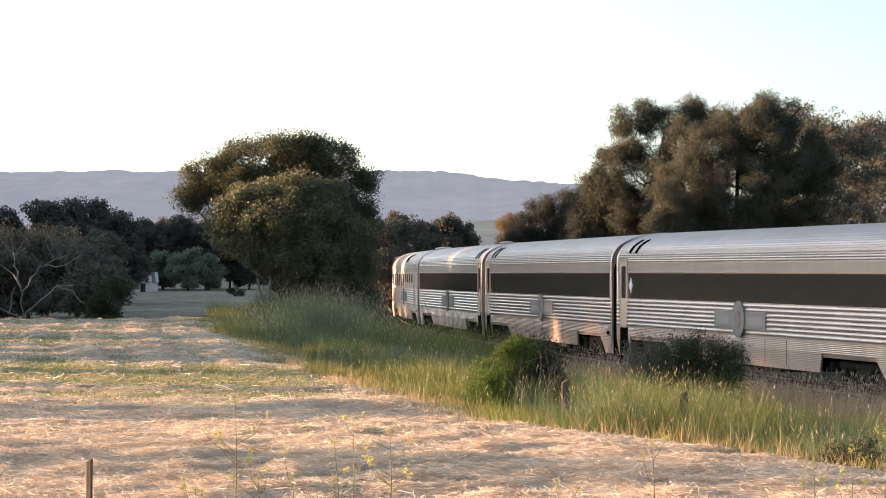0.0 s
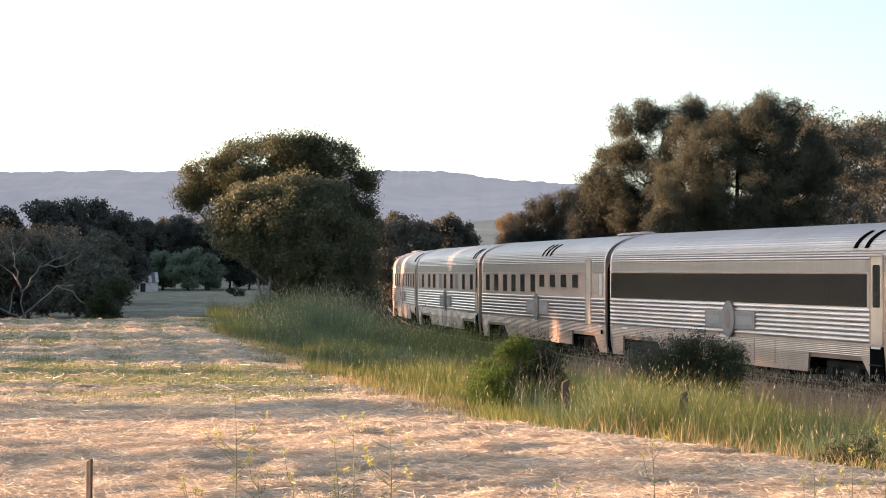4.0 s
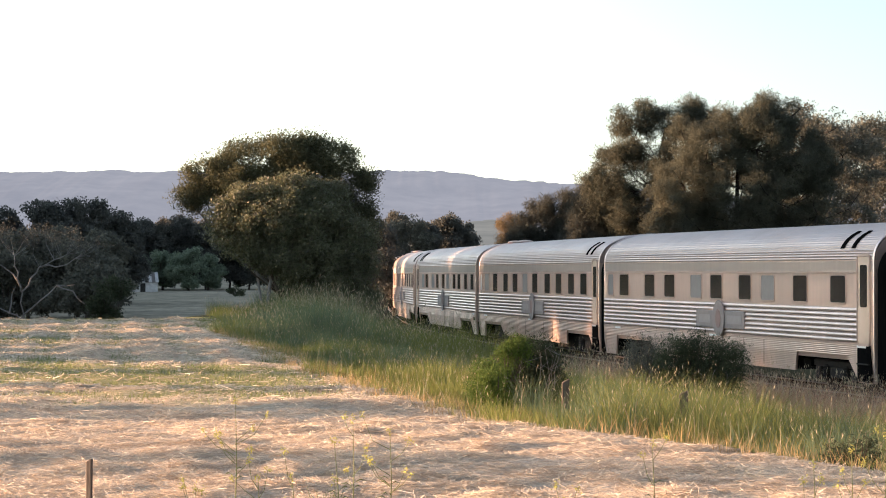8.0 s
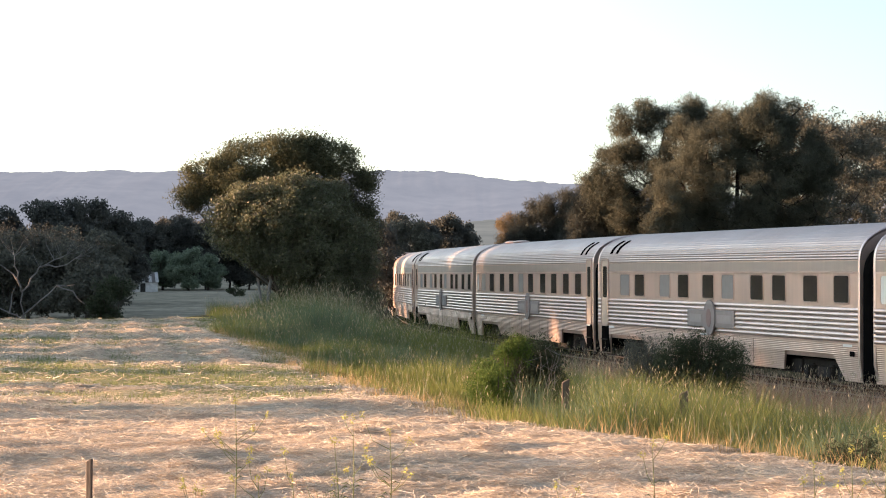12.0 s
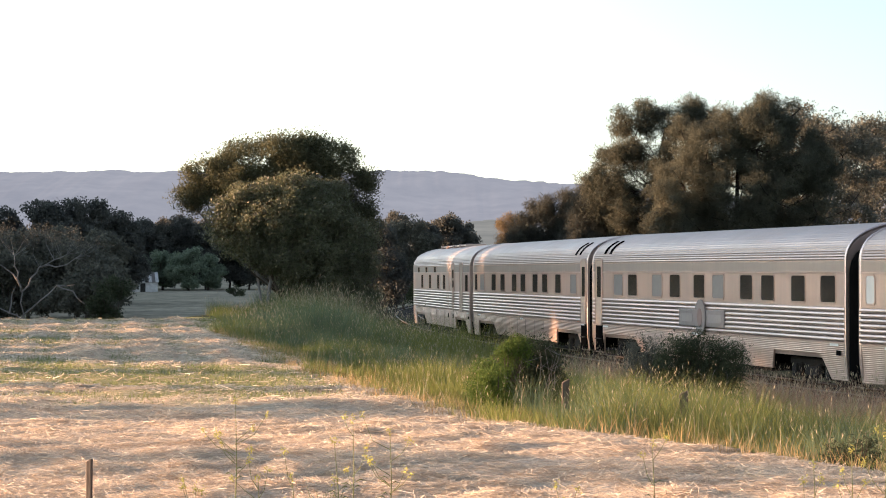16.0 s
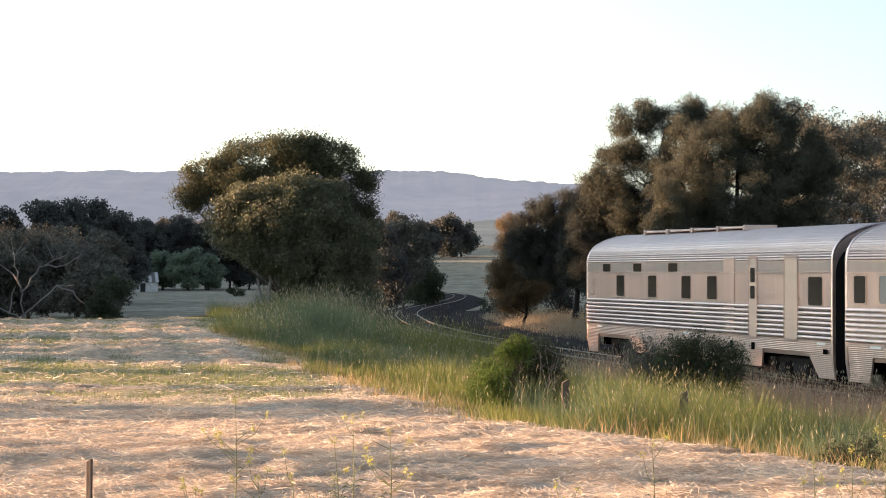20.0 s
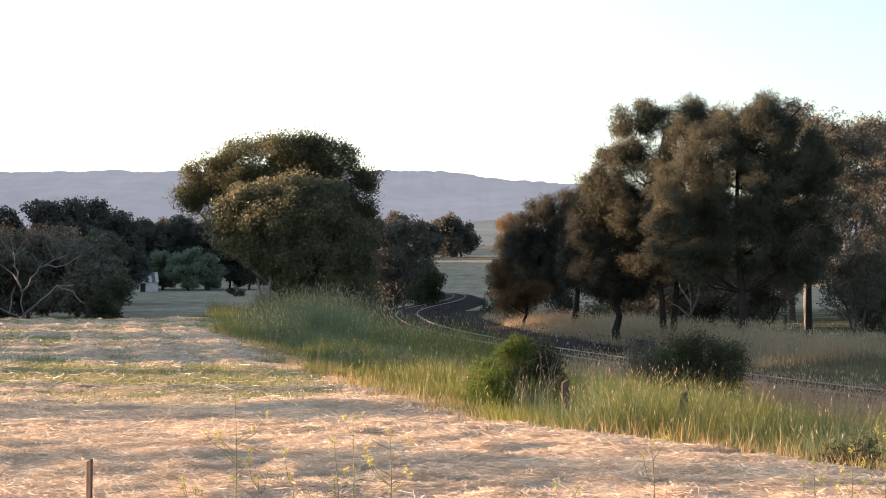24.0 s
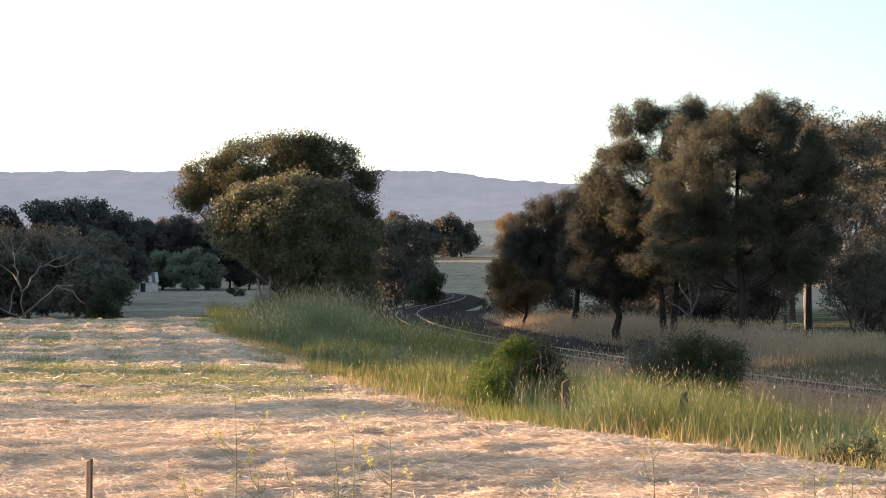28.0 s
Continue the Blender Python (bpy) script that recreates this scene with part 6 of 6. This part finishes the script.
def mustard(x, y, h, seed, spread=0.25, arms=5):
    """A wild mustard plant: thin branching stems with clusters of yellow petals."""
    rng = np.random.default_rng(seed)
    t = empty("mustard_plant", on_ground(x, y, -0.02))
    tagged(t, "thin wild mustard plant with yellow flower clusters", "flower", "wild mustard in the foreground")
    top = np.array([rng.normal() * 0.02, 0, h])
    segs = [((0, 0, 0), top * 0.5 + np.array([0.01, 0, 0]), 0.0045, 0.0035), (top * 0.5 + np.array([0.01, 0, 0]), top, 0.0035, 0.0018)]
    heads = [top]
    for k in range(arms):
        a = top * rng.uniform(0.3, 0.85)
        side = spread * rng.uniform(0.35, 1.0) * (1 if k % 2 else -1)
        b = a + np.array([side * 0.6, rng.normal() * 0.05, 0.06])
        c = a + np.array([side, rng.normal() * 0.07, rng.uniform(0.1, 0.22)])
        segs += [(a, b, 0.0026, 0.002), (b, c, 0.002, 0.0013)]
        heads.append(c)
    v, f = tubes(segs, 5)
    from_arrays("stem", v, f, 4, STALK, t, True)
    for hd in heads:
        n = 24
        cen = hd + rng.normal(size=(n, 3)) * np.array([0.011, 0.011, 0.014])
        v, f = leaf_cards(rng, cen, 0.013, 0.010, 0.0)
        from_arrays("flower_head", v, f, 3, YELLOW, t)
    for _ in range(5):
        q = rng.uniform(0.05, 0.6)
        bm = bmesh.new()
        side = rng.choice((-1, 1)) * rng.uniform(0.05, 0.11)
        z0 = h * q
        pts = [(0, 0, z0), (side * 0.5, -0.012, z0 + 0.03), (side, 0, z0 + 0.015), (side * 0.5, 0.012, z0 + 0.02)]
        bm.faces.new([bm.verts.new(p) for p in pts])
        part("leaf", bm, GRASS, t)


for i, (u, d, zt, sp, arms) in enumerate(((-0.0805, 16.2, 2.14, 0.22, 7), (-0.0960, 15.8, 1.62, 0.10, 3), (-0.0715, 15.4, 1.72, 0.14, 3), (-0.0350, 16.6, 2.00, 0.10, 3), (-0.0205, 16.4, 1.93, 0.18, 7), (-0.0400, 15.2, 1.95, 0.05, 1),
                                          (-0.0570, 15.2, 1.75, 0.12, 3), (0.0810, 15.8, 1.90, 0.10, 2), (0.1575, 14.4, 1.96, 0.12, 3), (0.1690, 14.8, 2.02, 0.10, 3), (0.1430, 15.0, 1.84, 0.08, 2), (0.0490, 15.0, 1.62, 0.08, 2))):
    gx = u * d
    mustard(gx, d, max(0.2, zt - ground_z(gx, d)), 520 + i, sp, arms)


def tuft(x, y, n, h, r, seed, mat, label):
    rng = np.random.default_rng(seed)
    px, py = x + rng.normal(size=n) * r, y + rng.normal(size=n) * r
    v, f, _ = blades(rng, px, py, h * rng.uniform(0.5, 1.1, n), 0.008, 0.6)
    ob = from_arrays("grass_tuft", v, f, 3, mat)
    tagged(ob, label, "grass", "tufts in the foreground")


for i, (u, d, n, h, r) in enumerate(((-0.0462, 15.6, 60, 0.36, 0.03), (-0.0520, 15.3, 40, 0.22, 0.06), (-0.150, 15.8, 90, 0.2, 0.14), (-0.095, 15.2, 60, 0.22, 0.12), (-0.022, 15.0, 70, 0.24, 0.12), (0.048, 15.4, 50, 0.24, 0.1), (-0.11, 16.4, 60, 0.16, 0.15), (0.165, 14.6, 60, 0.3, 0.06))):
    tuft(u * d, d, n, h, r, 560 + i, GRASS if i % 3 != 2 else DRYGRASS, "loose tuft of green grass in the cut hay")


# ---------------------------------------------------------------- the ruined shed
def shed(x, y):
    WALLP = simple("peeling_whitewash", (0.30, 0.29, 0.275), (0.66, 0.64, 0.61), 2.0, 0.9)
    SHEET = simple("rusty_roof_sheet", (0.09, 0.08, 0.072), (0.20, 0.175, 0.16), 1.5, 0.6)
    DARK = simple("dark_timber", (0.02, 0.018, 0.016), (0.05, 0.045, 0.04), 3.0, 0.9)
    t = empty("old_shed", on_ground(x, y) @ pose(0, 0, 0, 0, 0, 12))
    tagged(t, "small ruined white-walled shed with broken iron roof", "shed")
    w, d, h = 4.8, 4.2, 1.65
    part("wall", boxed(-w / 2, -0.6, -d / 2, -d / 2 + 0.15, 0, h), WALLP, t)
    part("wall", boxed(0.3, w / 2, -d / 2, -d / 2 + 0.15, 0, h), WALLP, t)
    part("lintel", boxed(-0.6, 0.3, -d / 2, -d / 2 + 0.15, 1.5, h), WALLP, t)
    part("doorway", boxed(-0.6, 0.3, -d / 2 + 0.1, -d / 2 + 0.14, 0, 1.5), DARK, t)
    for sx in (-1, 1):
        part("wall", boxed(min(sx * w / 2, sx * (w / 2 - 0.15)), max(sx * w / 2, sx * (w / 2 - 0.15)), -d / 2 + 0.15, d / 2, 0, h), WALLP, t)
    part("wall", boxed(-w / 2 + 0.15, w / 2 - 0.15, d / 2 - 0.15, d / 2, 0, h), WALLP, t)
    for i in range(9):
        a = -w / 2 - 0.2 + i * (w + 0.4) / 9
        bm = boxed(a, a + (w + 0.4) / 9 - 0.03, 0, d * 0.62, -0.015, 0.015)
        o = part("roof_sheet", bm, SHEET if i % 2 else WALLP, t)
        o.matrix_basis = pose(0, -d / 2 - 0.25, h, 42, 0, 0)
        bm = boxed(a, a + (w + 0.4) / 9 - 0.03, -d * 0.62, 0, -0.015, 0.015)
        o = part("roof_sheet", bm, SHEET, t)
        o.matrix_basis = pose(0, d / 2 + 0.25, h, -42, 0, 0)
    part("ridge_beam", boxed(-w / 2, w / 2, -0.06, 0.06, h + 1.46, h + 1.58), DARK, t)


shed(-52.2, 450)

# pale rocks below the white gum, a far post and fallen branches
for i, (x, y, r) in enumerate(((-22.6, 148, 0.28), (-20.9, 147, 0.34), (15.5, 118, 0.22))):
    bm = bmesh.new()
    bmesh.ops.create_icosphere(bm, subdivisions=2, radius=r)
    rr = random.Random(i)
    for v in bm.verts:
        v.co *= rr.uniform(0.8, 1.15)
        v.co.z *= 0.7
    ob = part("pale_rock", bm, BARK_PALE)
    ob.matrix_basis = pose(x, y, ground_z(x, y) + r * 0.3)
    tagged(ob, "pale weathered rock among shaded grass", "rock")


v, f = tubes([((-0.5, 0, 0.12), (0.1, 0.05, 0.16), 0.11, 0.10), ((0.1, 0.05, 0.16), (0.6, 0.1, 0.22), 0.10, 0.07), ((0.1, 0.05, 0.16), (0.3, -0.2, 0.4), 0.04, 0.02)], 8)
fallen = from_arrays("fallen_log", v, f, 4, BARK_PALE, None, True)
fallen.matrix_basis = on_ground(14.85, 113.5)
tagged(fallen, "short pale fallen log lying in paddock grass", "log")


# ---------------------------------------------------------------- sleepers
def sleepers():
    bed = bpy.data.objects["ballast"]
    bm = box(bmesh.new(), -1.25, 1.25, -0.12, 0.12, -0.11, 0.0, 0.015)
    first = part("sleeper", bm, SLEEPER, bed)
    s = -150.0
    k = 0
    while s < 45:
        x, y, z, th = (float(q) for q in line_at(s))
        m = pose(x, y, z - 0.078, 0, 0, math.degrees(th))
        if k:
            share(first, "sleeper", m, bed)
        else:
            first.matrix_basis = m
        s += 0.68
        k += 1


sleepers()


def stones(seed, count, s0, s1, size):
    """Loose crushed stone over the bed and its shoulders."""
    rng = np.random.default_rng(seed)
    s, o = rng.uniform(s0, s1, count), rng.uniform(-3.1, 3.1, count)
    ok = np.abs(np.abs(o) - 0.753) > 0.14
    s, o = s[ok], o[ok]
    x, y, z, _ = line_at(s, o)
    z = z + np.interp(np.abs(o), [0, 1.3, 2.0, 3.3], [-0.11, -0.10, -0.15, -0.62])
    c = np.stack([x, y, z], -1)
    r = size * rng.uniform(0.5, 1.2, (len(s), 1, 1))
    octa = np.array([(1, 0, 0), (0, 1, 0), (-1, 0, 0), (0, -1, 0), (0, 0, 0.8), (0, 0, -0.8)])
    v = (c[:, None, :] + octa[None] * r * rng.uniform(0.6, 1.3, (len(s), 6, 3))).reshape(-1, 3)
    t = np.array([0, 1, 4, 1, 2, 4, 2, 3, 4, 3, 0, 4])
    f = (np.arange(len(s))[:, None] * 6 + t[None]).ravel()
    stuff("ballast_stones", v, f, 3, BALLAST, "loose dark crushed stone on the track bed", "gravel")


stones(601, 14000, -70, 40, 0.05)
stones(602, 5000, -220, -70, 0.09)


def motions():
    """The train runs through at an even speed; each car follows the line on its two bogies, and its wheels turn."""
    for k, (car, bogies) in enumerate(TRAIN):
        lead = -4.02 + 2.035 * k
        rows = []
        for i in range(57):
            t = i * 0.5
            s = (t - lead - 2.5) * SPEED
            ax, ay, az, _ = line_at(s - 3.7)
            bx, by, bz, _ = line_at(s - 19.9)
            yaw = math.degrees(math.atan2(ay - by, ax - bx))
            pitch = -math.degrees(math.asin((az - bz) / 16.2))
            rows.append((t, pose((ax + bx) / 2, (ay + by) / 2, (az + bz) / 2, 0, pitch, yaw)))
        walk(car, rows)
        # the wheels turn while the car is between the far bend and the near end of the line
        t0, t1 = max(0.0, lead - 1.0), min(28.0, lead + 8.4)
        step = math.degrees(SPEED / FPS / 0.455)
        n = int((t1 - t0) * FPS)
        for sets in bogies:
            for w in sets:
                x = w.location.x
                turn = [(0.0, pose(x, 0, 0.455))]
                turn += [(t0 + j / FPS, pose(x, 0, 0.455, 0, j * step, 0)) for j in range(1 if t0 == 0 else 0, n)]
                turn += [(28.0, pose(x, 0, 0.455, 0, n * step, 0))]
                walk(w, turn)


motions()
